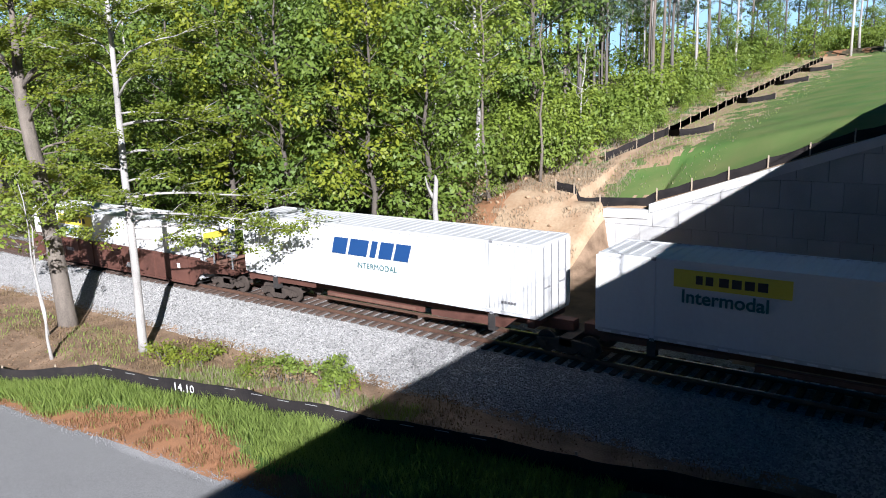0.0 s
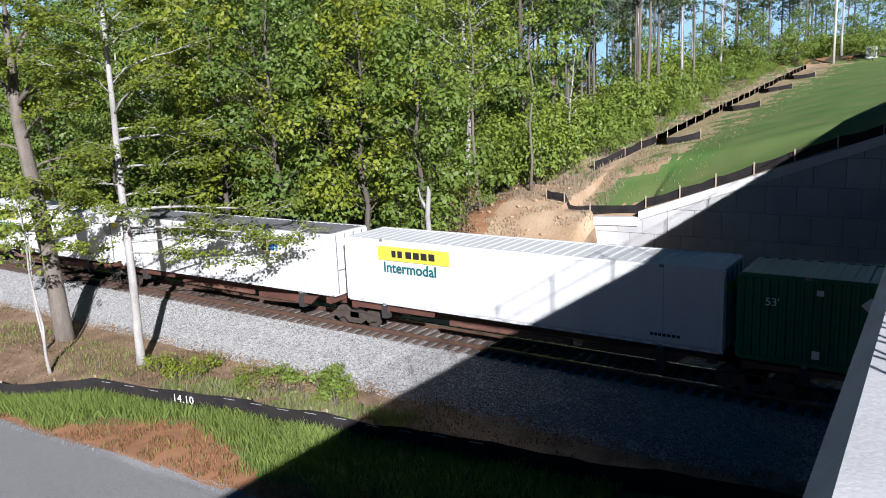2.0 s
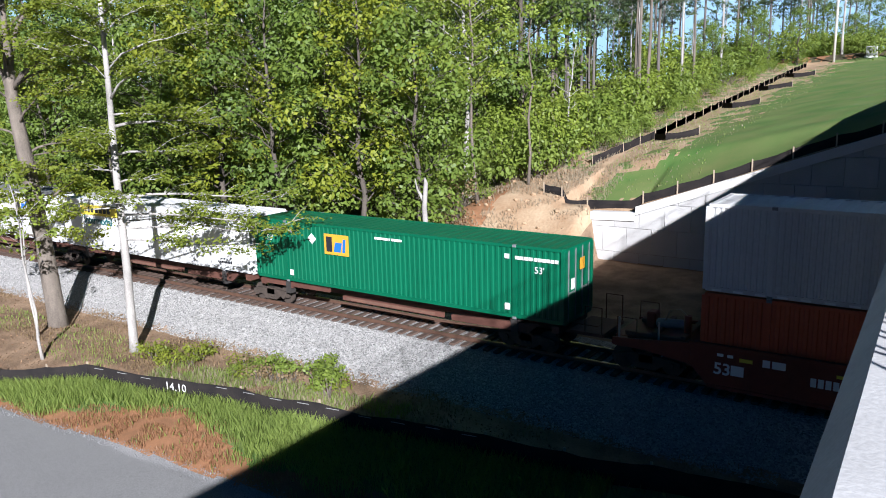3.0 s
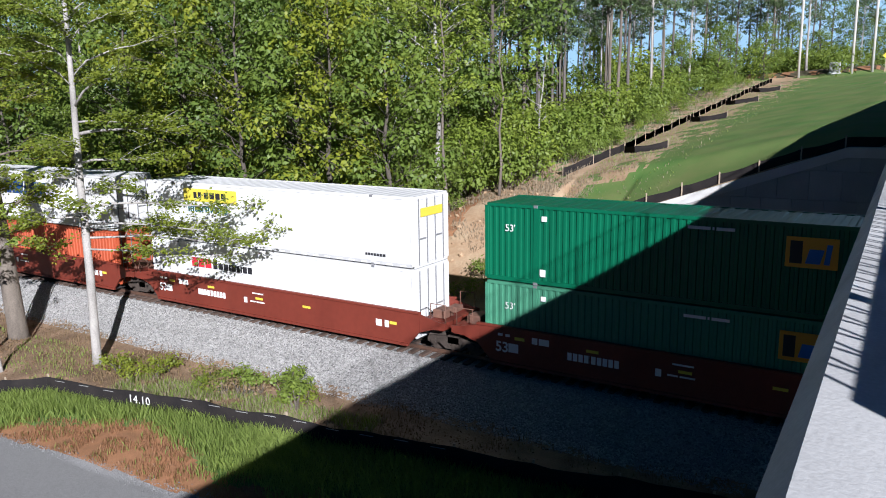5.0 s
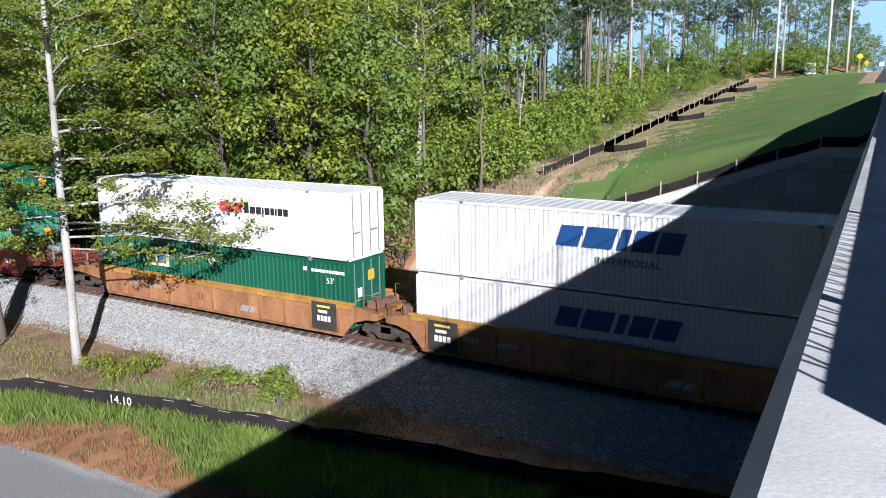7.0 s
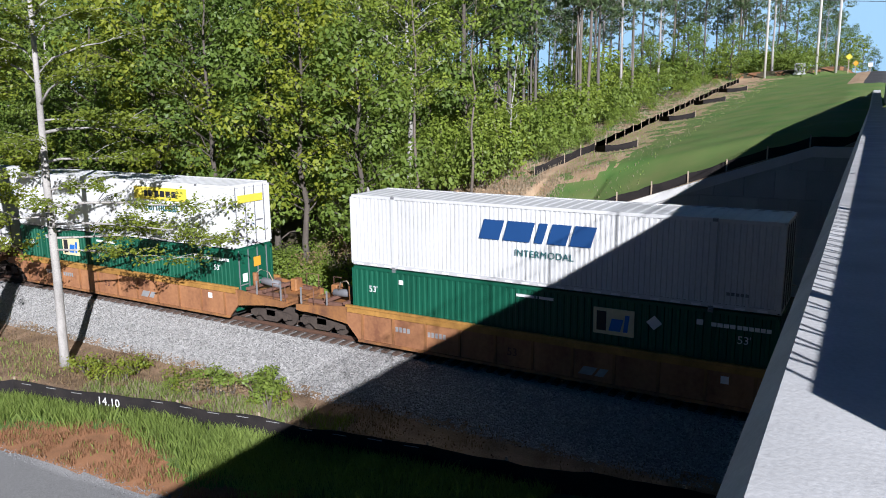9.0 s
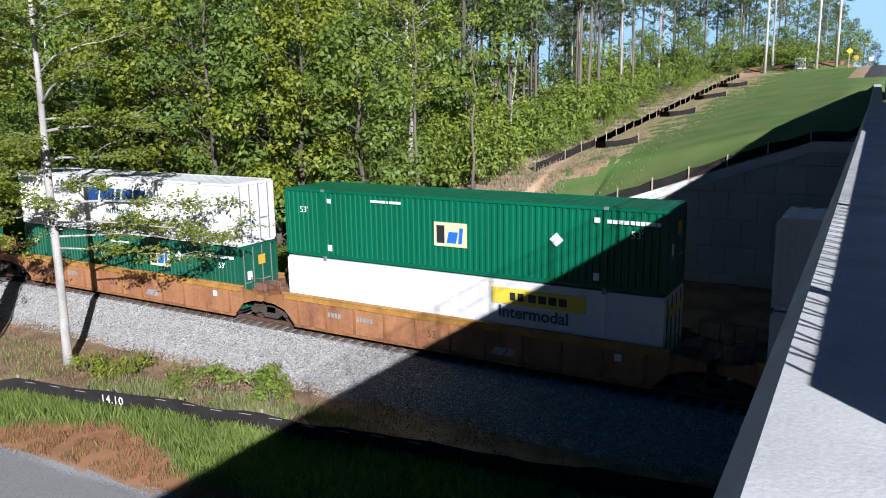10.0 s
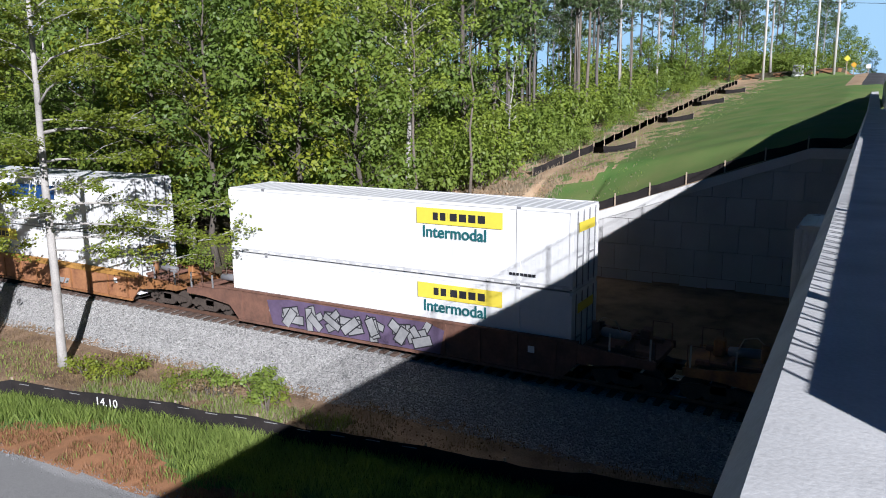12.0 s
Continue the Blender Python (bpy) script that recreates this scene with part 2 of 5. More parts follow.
def tube(bm, pts, radii, seg=6):
    rings = []
    for i, p in enumerate(pts):
        d = (Vector(pts[min(i + 1, len(pts) - 1)]) - Vector(pts[max(i - 1, 0)])).normalized()
        u = d.orthogonal().normalized()
        w = d.cross(u)
        rings.append([bm.verts.new(Vector(p) + radii[i] * (math.cos(k * math.tau / seg) * u + math.sin(k * math.tau / seg) * w)) for k in range(seg)])
    for a, b in zip(rings, rings[1:]):
        for k in range(seg):
            f = bm.faces.new((a[k], a[(k + 1) % seg], b[(k + 1) % seg], b[k]))
            f.smooth = True
    bm.faces.new(rings[0][::-1])
    bm.faces.new(rings[-1])


def wheel_disc(bm, x, z, y0, y1, r, seg=20):
    a = [bm.verts.new((x + r * math.cos(k * math.tau / seg), y0, z + r * math.sin(k * math.tau / seg))) for k in range(seg)]
    b = [bm.verts.new((v.co.x, y1, v.co.z)) for v in a]
    bm.faces.new(a)
    bm.faces.new(b[::-1])
    for k in range(seg):
        bm.faces.new((a[k], b[k], b[(k + 1) % seg], a[(k + 1) % seg]))


def done(bm, name, *mats):
    bmesh.ops.recalc_face_normals(bm, faces=bm.faces)
    me = bpy.data.meshes.new(name)
    bm.to_mesh(me)
    bm.free()
    for m in mats:
        me.materials.append(m)
    return me


def part(name, bm, material, parent=None, label=""):
    ob = new(name, bm if isinstance(bm, bpy.types.Mesh) else done(bm, name, material))
    if isinstance(bm, bpy.types.Mesh) and material and not bm.materials:
        bm.materials.append(material)
    ob.parent = parent
    return tagged(ob, label)


def boxes(name, material, parent, *dims, label="", bevel=0.0):
    bm = bmesh.new()
    for d in dims:
        box(bm, *d)
    if bevel:
        bmesh.ops.bevel(bm, geom=bm.edges[:], offset=bevel, segments=1, affect="EDGES", clamp_overlap=True)
    return part(name, bm, material, parent, label)


def thing(name, label, category, group="", at=(0, 0, 0), kind=""):
    ob = new(name)
    ob.location = at
    return tagged(ob, label, category, group, kind)


def quads(name, V, material, extra=None):
    """A mesh from an array (n, 4, 3) of loose quads."""
    V = np.asarray(V, dtype=np.float32)
    n = len(V)
    me = bpy.data.meshes.new(name)
    me.vertices.add(n * 4)
    me.vertices.foreach_set("co", V.reshape(-1))
    me.loops.add(n * 4)
    me.loops.foreach_set("vertex_index", np.arange(n * 4, dtype=np.int32))
    me.polygons.add(n)
    me.polygons.foreach_set("loop_start", np.arange(0, n * 4, 4, dtype=np.int32))
    me.update(calc_edges=True)
    me.materials.append(material)
    return me


def leaves(rng, centres, length, width, droop=0.3, facing=None):
    """Pointed leaves about the centres, at random turns or facing roughly one way each."""
    n = len(centres)
    a = rng.normal(size=(n, 3))
    a[:, 2] -= droop
    if facing is None:
        up = rng.normal(size=(n, 3)) + np.array((0, 0, 1.2))
    else:
        up = facing + rng.normal(size=(n, 3)) * 0.42
        a -= up * (np.sum(a * up, 1) / np.sum(up * up, 1))[:, None]
    a /= np.linalg.norm(a, axis=1)[:, None] + 1e-6
    b = np.cross(a, up)
    b /= np.linalg.norm(b, axis=1)[:, None] + 1e-6
    s = rng.uniform(0.6, 1.3, n)[:, None]
    a, b = a * length * s, b * width * s
    return np.stack((centres - a * 0.5, centres - a * 0.02 + b * 0.5, centres + a * 0.5, centres - a * 0.02 - b * 0.5), 1)


def lettering(name, text, size, material, parent, x, y, z, space=1.0):
    """Letters that stand upright on a side facing -Y."""
    cu = bpy.data.curves.new(name, "FONT")
    cu.body, cu.size, cu.extrude, cu.space_character, cu.offset = text, size, 0.004, space, size * (0.02 if size > 0.5 else 0.0)
    tmp = new(name, cu)
    me = bpy.data.meshes.new_from_object(tmp.evaluated_get(bpy.context.evaluated_depsgraph_get()))
    bpy.data.objects.remove(tmp)
    me.materials.clear()
    me.materials.append(material)
    ob = new(name, me)
    ob.parent = parent
    ob.matrix_basis = pose(x, y, z, 90, 0, 0)
    return ob


# ---- far sky backdrop ----
_m = bpy.data.materials.new("sky_glow")
_m.use_nodes = True
_e2 = _m.node_tree.nodes.new("ShaderNodeEmission")
_e2.inputs[0].default_value, _e2.inputs[1].default_value = (0.50, 0.75, 0.88, 1), 0.55
_m.node_tree.links.new(_e2.outputs[0], _m.node_tree.nodes["Material Output"].inputs[0])
bm = bmesh.new()
_ring = [(1400 * math.sin(radians(a)), 1400 * math.cos(radians(a))) for a in range(-80, 26, 5)]
for (x0, y0), (x1, y1) in zip(_ring, _ring[1:]):
    bm.faces.new([bm.verts.new(p) for p in ((x0, y0, -60), (x1, y1, -60), (x1, y1, 420), (x0, y0, 420))])
backdrop = tagged(new("backdrop", done(bm, "backdrop", _m)), "clear pale blue sky far behind the wood", "sky", kind="structure")

# ---- ground ----


def sstep(a, b, x):
    t = min(1.0, max(0.0, (x - a) / (b - a)))
    return t * t * (3 - 2 * t)


def lerp_table(tab, v):
    for (a, za), (b, zb) in zip(tab, tab[1:]):
        if v <= b:
            return za + (zb - za) * max(0.0, (v - a)) / (b - a)
    return tab[-1][1]


WALL_TOP = [(-22.95, 2.45), (-20.2, 2.55), (-20.15, 2.9), (-7.8, 7.3), (9, 7.3)]
NEAR = [(-200, -2.0), (13.9, -2.0), (14.3, -1.92), (18, -1.4), (20.5, -1.45), (22.0, -1.3), (24.2, -0.24), (28.0, -0.24), (30.0, -1.1), (32.5, -1.1)]


def ground_z(x, y):
    n = noise.noise(Vector((x * 0.35, y * 0.35, 0)))
    if y < 32.5:
        rough = 0.0 if (y < 14 or 22.5 < y < 30) else 0.10
        return lerp_table(NEAR, y) + rough * n
    fence = lerp_table([(32.5, 3.1), (44, 3.2), (53.8, 5.04), (122, 11.6), (300, 15)], y)
    forest = -1.1 + 0.15 * (min(y, 110) - 32.5)
    cut = -1.1 + (fence + 1.1) * sstep(35.5, 44.5, y)
    left = forest + (cut - forest) * sstep(-38, -28.5, x)
    road = 8.2 + 0.045 * (min(y, 130) - 43) + 0.015 * max(0, y - 130)
    bank = 7.5 + 0.072 * (min(y, 115) - 43) + 0.01 * max(0, y - 115)
    if y < 43.1 and x > -23.2:
        low = -1.1 + 0.6 * sstep(33, 42, y) + 0.08 * n
        return left + (low - left) * sstep(-23.2, -22.4, x)
    if x < -25 or y < 43.1:
        z = left
    elif x < -6:
        z = fence + (bank - fence) * min(1.0, (x + 25) / 17.0)
        t = min(1.0, max(0.0, (y - 43.3) / 7.0))
        z = (lerp_table(WALL_TOP, x) - 0.03) * (1 - t) + z * t
    else:
        z = bank + (road - bank) * sstep(-6, -4, x)
    if -30 < x < -9.5 and y > 118:
        z += 1.5 * math.exp(-((y - 132.5) / 4.0) ** 2) * sstep(-9.5, -12, x)
    if x > 9:
        z -= 0.3 * min(x - 9, 18)
    return z + (0.12 * n if x < -5 else 0)


FENCE_LINE = [(-60, 14.6), (-44, 14.3), (-37.4, 14.5), (-35, 15.5), (-33.5, 16.4), (-29.0, 17.15), (-25.7, 17.7), (-22.1, 18.05), (-16, 19.0), (-6, 20.6)]


def bank_edge(x):
    return lerp_table([(-90, 12.6), (-37, 13.3), (-30, 13.9), (-23, 14.32), (0, 14.6)], x)


def bank_share(x, y):
    """0 at the path's edge, 1 at the silt fence."""
    e = bank_edge(x)
    return (y - e) / (lerp_table(FENCE_LINE, x) - e)


def clay_share(x):
    """How far up the bank the bare clay reaches."""
    return lerp_table([(-60, 0.12), (-33.5, 0.18), (-31, 0.42), (-29, 0.66), (-26, 0.66), (-24.6, 0.46), (-23, 0.25), (0, 0.25)], x)


def ground_kind(x, y):
    """0 path 1 clay 2 turf 3 dirt 4 ballast 5 litter 6 tan 7 asphalt"""
    w = noise.noise(Vector((x * 0.55, y * 0.55, 3.1))) + 0.5 * noise.noise(Vector((x * 1.9, y * 1.9, 7.7)))
    # unseen ground below and behind the camera, made dark litter to cut bounced light
    if y < 6:
        return 5
    if y < bank_edge(x) + 0.12 * w:
        return 0
    s = bank_share(x, y)
    if s < clay_share(x) + 0.06 + 0.2 * w:
        return 1
    if s < 1.02:
        return 2
    if y < 22.0 + 0.3 * w + 0.25 * noise.noise(Vector((x * 4, y * 4, 2))):
        return 3
    if y < 30.4 + 0.5 * w:
        return 4
    if y > 129 and x < -9.4:
        return 1 if w > 0.1 else 5
    if y > 92 and x > -8.8:
        return 6 if x < -7.4 + 0.3 * w else 7
    if x > -5:
        return 7 if y > 43.2 else 3
    if x > -22.9 and y < 43.2:
        return 3
    if x > -26.3 + 0.8 * w and y > 43.2:
        if x < -21.2 + 4.5 * w and y > 49:
            return 6
        if y < 45.2 + 1.6 * w or (x < -24.3 + w and y < 49.5 + 2 * w):
            return 6
        return 2
    if -31.5 + 1.6 * w < x and 32.5 < y < 49:
        return 1 if x < -29.6 + 1.6 * w else 6
    if x > -30 + 1.5 * w and y > 49:
        return 2 if w > 0 else 6
    return 5


def span(*segs):
    out = []
    for a, b, step in segs:
        out += list(np.arange(a, b, step))
    return out + [segs[-1][1]]


gx = span((-1500, -160, 120), (-160, -64, 4), (-64, -46, 0.6), (-46, -16, 0.22), (-16, -4, 0.5), (-4, 12, 1.6), (12, 60, 8), (60, 900, 120))
gy = span((-900, -30, 110), (-30, 10, 4), (10, 13.6, 0.6), (13.6, 18.4, 0.16), (18.4, 21.2, 0.4), (21.2, 23, 0.15), (23, 50, 0.4), (50, 62, 0.6), (62, 140, 1.0), (140, 300, 20), (300, 3000, 300))
gbm = bmesh.new()
gv = [[gbm.verts.new((x, y, ground_z(x, y))) for x in gx] for y in gy]
for j in range(len(gy) - 1):
    for i in range(len(gx) - 1):
        f = gbm.faces.new((gv[j][i], gv[j][i + 1], gv[j + 1][i + 1], gv[j + 1][i]))
        f.material_index = ground_kind((gx[i] + gx[i + 1]) / 2, (gy[j] + gy[j + 1]) / 2)
        f.smooth = True
ground = new("ground", done(gbm, "ground", M_PATH, M_CLAY, M_TURF, M_DIRT, M_BALLAST, M_LITTER, M_TAN, M_ROAD))
tagged(ground, "rolling ground of gravel, red clay, grass and forest floor", "ground", kind="structure")

# ---- railway track ----
TRACK_Y = 26.0
track = tagged(new("track"), "single railway track on grey crushed-stone ballast", "railway track", kind="structure")
tie_me = bpy.data.meshes.new("tie")
_b = bmesh.new()
box(_b, -0.115, 0.115, -1.38, 1.38, -0.34, -0.15)
bmesh.ops.bevel(_b, geom=_b.edges[:], offset=0.012, segments=1, affect="EDGES")
tie_me = done(_b, "tie", M_TIE)
rng = random.Random(4)
for i in range(190):
    o = part("tie", tie_me, None, track)
    o.matrix_basis = pose(-92 + i * 0.53 + rng.uniform(-0.03, 0.03), TRACK_Y + rng.uniform(-0.05, 0.05), rng.uniform(-0.015, 0.01), 0, 0, rng.uniform(-1.2, 1.2))
RAIL = [(-0.07, -0.165), (0.07, -0.165), (0.07, -0.15), (0.012, -0.125), (0.012, -0.045), (0.036, -0.035), (0.036, -0.002), (-0.036, -0.002), (-0.036, -0.035),
        (-0.012, -0.045), (-0.012, -0.125), (-0.07, -0.15)]
for y in (TRACK_Y - 0.755, TRACK_Y + 0.755):
    bm = bmesh.new()
    a = [bm.verts.new((-300, y + p, z)) for p, z in RAIL]
    b = [bm.verts.new((200, y + p, z)) for p, z in RAIL]
    for k in range(len(RAIL)):
        bm.faces.new((a[k], a[(k + 1) % 12], b[(k + 1) % 12], b[k]))
    r = part("rail", bm, M_STEEL, track, "rust-brown steel rail")
    boxes("running_surface", M_RAILTOP, r, (-300, 200, y - 0.03, y + 0.03, -0.002, 0.002))

# ---- abutment wall ----
WALL_Y = 43.0
wall = tagged(new("wall_north"), "precast concrete panel retaining wall with sloping coping", "retaining wall", kind="structure")


def wall_top(x):
    return lerp_table(WALL_TOP, x)


bm = bmesh.new()
prism(bm, [(-22.9, -1.5), (9, -1.5)] + [(x, z - 0.1) for x, z in reversed(WALL_TOP)], WALL_Y + 0.16, WALL_Y + 0.5)
part("wall_backing", bm, M_CONC_W, wall)
row_z, k = -1.4, 0
while row_z < 7.2:
    x = -22.95 - (0.75 if k % 2 else 0)
    while x < 9:
        x0, x1 = max(x, -22.95), min(x + 1.5, 9)
        z0, z1 = row_z, min(row_z + 1.5, min(wall_top(x0), wall_top(x1)) - 0.42)
        za, zb = min(row_z + 1.5, wall_top(x0) - 0.42), min(row_z + 1.5, wall_top(x1) - 0.42)
        if x1 - x0 > 0.1 and max(za, zb) - z0 > 0.1:
            g = 0.012
            bm = bmesh.new()
            za, zb = max(za, z0 + 0.06), max(zb, z0 + 0.06)
            prism(bm, [(x0 + g, z0 + g), (x1 - g, z0 + g), (x1 - g, zb - g), (x0 + g, za - g)], WALL_Y + rng.uniform(-0.008, 0.008), WALL_Y + 0.15)
            part("panel", bm, M_CONC_W, wall)
        x += 1.5
    row_z += 1.5
    k += 1
for (xa, za), (xb, zb) in zip(WALL_TOP, WALL_TOP[1:]):
    if xb - xa < 0.2:
        continue
    bm = bmesh.new()
    prism(bm, [(xa, za - 0.5), (xb, zb - 0.5), (xb, zb), (xa, za)], WALL_Y - 0.12, WALL_Y + 0.45)
    part("coping", bm, M_COPING, wall, "pale cast concrete coping")

# ---- bridge ----
EDGE_X, TOP_Z = -4.544, 9.2
bridge = tagged(new("bridge"), "concrete road bridge with parapet over the railway", "bridge", kind="structure")
bm = bmesh.new()
pr = [(EDGE_X - 0.07, 8.05), (EDGE_X - 0.07, 9.1), (EDGE_X, TOP_Z), (-3.45, TOP_Z), (-3.45, 8.05)]
a = [bm.verts.new((x, -14, z)) for x, z in pr]
b = [bm.verts.new((x, 46, z)) for x, z in pr]
bm.faces.new(a)
bm.faces.new(b[::-1])
for k in range(len(pr)):
    bm.faces.new((a[k], b[k], b[(k + 1) % 5], a[(k + 1) % 5]))
part("parapet", bm, M_CONC, bridge, "broom-finished pale concrete parapet")
bm = bmesh.new()
a = [bm.verts.new((x, 46.02, z)) for x, z in ((EDGE_X - 0.07, 7.0), (EDGE_X - 0.07, 9.1), (EDGE_X, TOP_Z), (-4.0, TOP_Z), (-4.0, 7.0))]
b = [bm.verts.new((x, 98, z)) for x, z in ((EDGE_X - 0.07, 9.0), (EDGE_X - 0.07, 10.6), (EDGE_X, 10.7), (-4.0, 10.7), (-4.0, 9.0))]
bm.faces.new(a)
bm.faces.new(b[::-1])
for k in range(5):
    bm.faces.new((a[k], b[k], b[(k + 1) % 5], a[(k + 1) % 5]))
part("approach_barrier", bm, M_CONC, bridge)
boxes("deck", M_CONC, bridge, (-4.5, 9.0, -14, 46, 7.7, 8.04))
for gxx in (-3.6, -0.6, 2.4, 5.4, 8.0):
    boxes("girder", M_CONC_W, bridge, (gxx, gxx + 0.5, -14, 42.6, 6.3, 7.69))
boxes("abutment", M_CONC_W, bridge, (-4.4, 9, -15, -10, -2.2, 7.69))
boxes("parapet", M_CONC, bridge, (8.6, 9.0, -14, 46, 8.05, 9.1))
# added unseen wall that keeps sun from under the bridge, open for the track
wall_east = tagged(new("wall_east"), "unseen plain wall beyond the bridge, added to block light, open for the track", "retaining wall", kind="structure")
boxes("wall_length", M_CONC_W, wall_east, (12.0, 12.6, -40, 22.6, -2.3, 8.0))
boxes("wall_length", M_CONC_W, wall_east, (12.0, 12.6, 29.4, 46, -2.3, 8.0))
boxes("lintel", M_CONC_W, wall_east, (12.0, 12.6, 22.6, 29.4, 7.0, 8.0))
# barrier with railing along the walkway, its near top a little above the parapet
barrier = tagged(new("barrier"), "concrete kerb wall with steel picket railing, far part raised to cast shade", "railing", kind="structure")
BX, B_TOP, B_Y0 = EDGE_X + 0.8, 9.655, 1.5
bridge.rotation_euler.z = barrier.rotation_euler.z = radians(1.2)
boxes("kerb_wall", M_CONC, barrier, (BX, BX + 0.25, B_Y0, 14, TOP_Z + 0.003, B_TOP))
# unseen far length, raised only to lift its shadow up wall and slope
bm = bmesh.new()
v = box(bm, BX, BX + 0.25, 14.004, 46, TOP_Z + 0.003, B_TOP)
for q in (6, 7):
    v[q].co.z += 1.6
part("kerb_wall", bm, M_CONC, barrier)
# further unseen length, added to carry that shadow on across the hill
bm = bmesh.new()
v = box(bm, BX, BX + 0.25, 46.004, 72, TOP_Z + 0.003, B_TOP + 1.6)
for q in (6, 7):
    v[q].co.z -= 0.55
part("kerb_wall", bm, M_CONC, barrier)
y = B_Y0 + 0.9
while y < 45:
    bm = bmesh.new()
    box(bm, BX + 0.05, BX + 0.1, y - 0.018, y + 0.018, B_TOP, B_TOP + 1.5)
    part("post", bm, M_GALV, barrier)
    y += 2.4
for z in (0.75, 1.45):
    bm = bmesh.new()
    tube(bm, [(BX + 0.08, B_Y0, B_TOP + z), (BX + 0.08, 45, B_TOP + z)], [0.014, 0.014], 6)
    part("rail", bm, M_GALV, barrier)
bm = bmesh.new()
y = B_Y0
while y < 45:
    tube(bm, [(BX + 0.08, y, B_TOP), (BX + 0.08, y, B_TOP + 1.5)], [0.007, 0.007], 4)
    tube(bm, [(BX + 0.08, y + 0.15, B_TOP), (BX + 0.08, y, B_TOP + 0.24)], [0.007, 0.007], 4)
    y += 0.15
tagged(part("infill", bm, M_GALV, barrier, "slender crossed steel infill bars"), kind="stuff")

# ---- train ----
SPEED = 22.65
NEAR_Y = 24.7
LEN, WID, HGT = 16.15, 2.6, 2.9
MOVING = []


def corrugated(length, z0, z1, depth, period):
    bm = bmesh.new()
    n = int(round(length / period))
    p = length / n
    xs = []
    for i in range(n):
        xs += [(i * p, 0), (i * p + p * 0.38, 0), (i * p + p * 0.5, depth), (i * p + p * 0.88, depth)]
    xs.append((length, 0))
    lo = [bm.verts.new((x, y, z0)) for x, y in xs]
    hi = [bm.verts.new((x, y, z1)) for x, y in xs]
    for i in range(len(xs) - 1):
        bm.faces.new((lo[i], lo[i + 1], hi[i + 1], hi[i]))
    return bm


SHAPES = {}


def shape(key, maker):
    if key not in SHAPES:
        SHAPES[key] = maker()
    return SHAPES[key]


def side_me(paint, depth, period):
    def make():
        bm = corrugated(LEN - 0.24, 0.16, 2.79, depth, period)
        for v in bm.verts:
            v.co.x += 0.12
            v.co.y += 0.022
        return done(bm, "side_panel", paint)
    return shape(("side", paint.name, depth), make)


def roof_me(paint, depth):
    def make():
        bm = corrugated(LEN - 0.2, 0.1, WID - 0.1, depth, 0.42)
        for v in bm.verts:
            x, yy, zz = v.co
            v.co = (x + 0.1, zz, 2.885 - yy)
        return done(bm, "roof", paint)
    return shape(("roof", paint.name, depth), make)


def box_me(key, paint, *dims, bevel=0.0):
    def make():
        bm = bmesh.new()
        for d in dims:
            box(bm, *d)
        if bevel:
            bmesh.ops.bevel(bm, geom=bm.edges[:], offset=bevel, segments=1, affect="EDGES")
        return done(bm, key, paint)
    return shape((key, paint.name, dims), make)


def dash_me():
    def make():
        bm = bmesh.new()
        for i in range(24):
            x = 0.3 + i * 0.66
            box(bm, x, x + 0.3, -0.006, 0.0, 0.075, 0.14)
        return done(bm, "reflective_strip", M_LETTER)
    return shape("dashes", make)


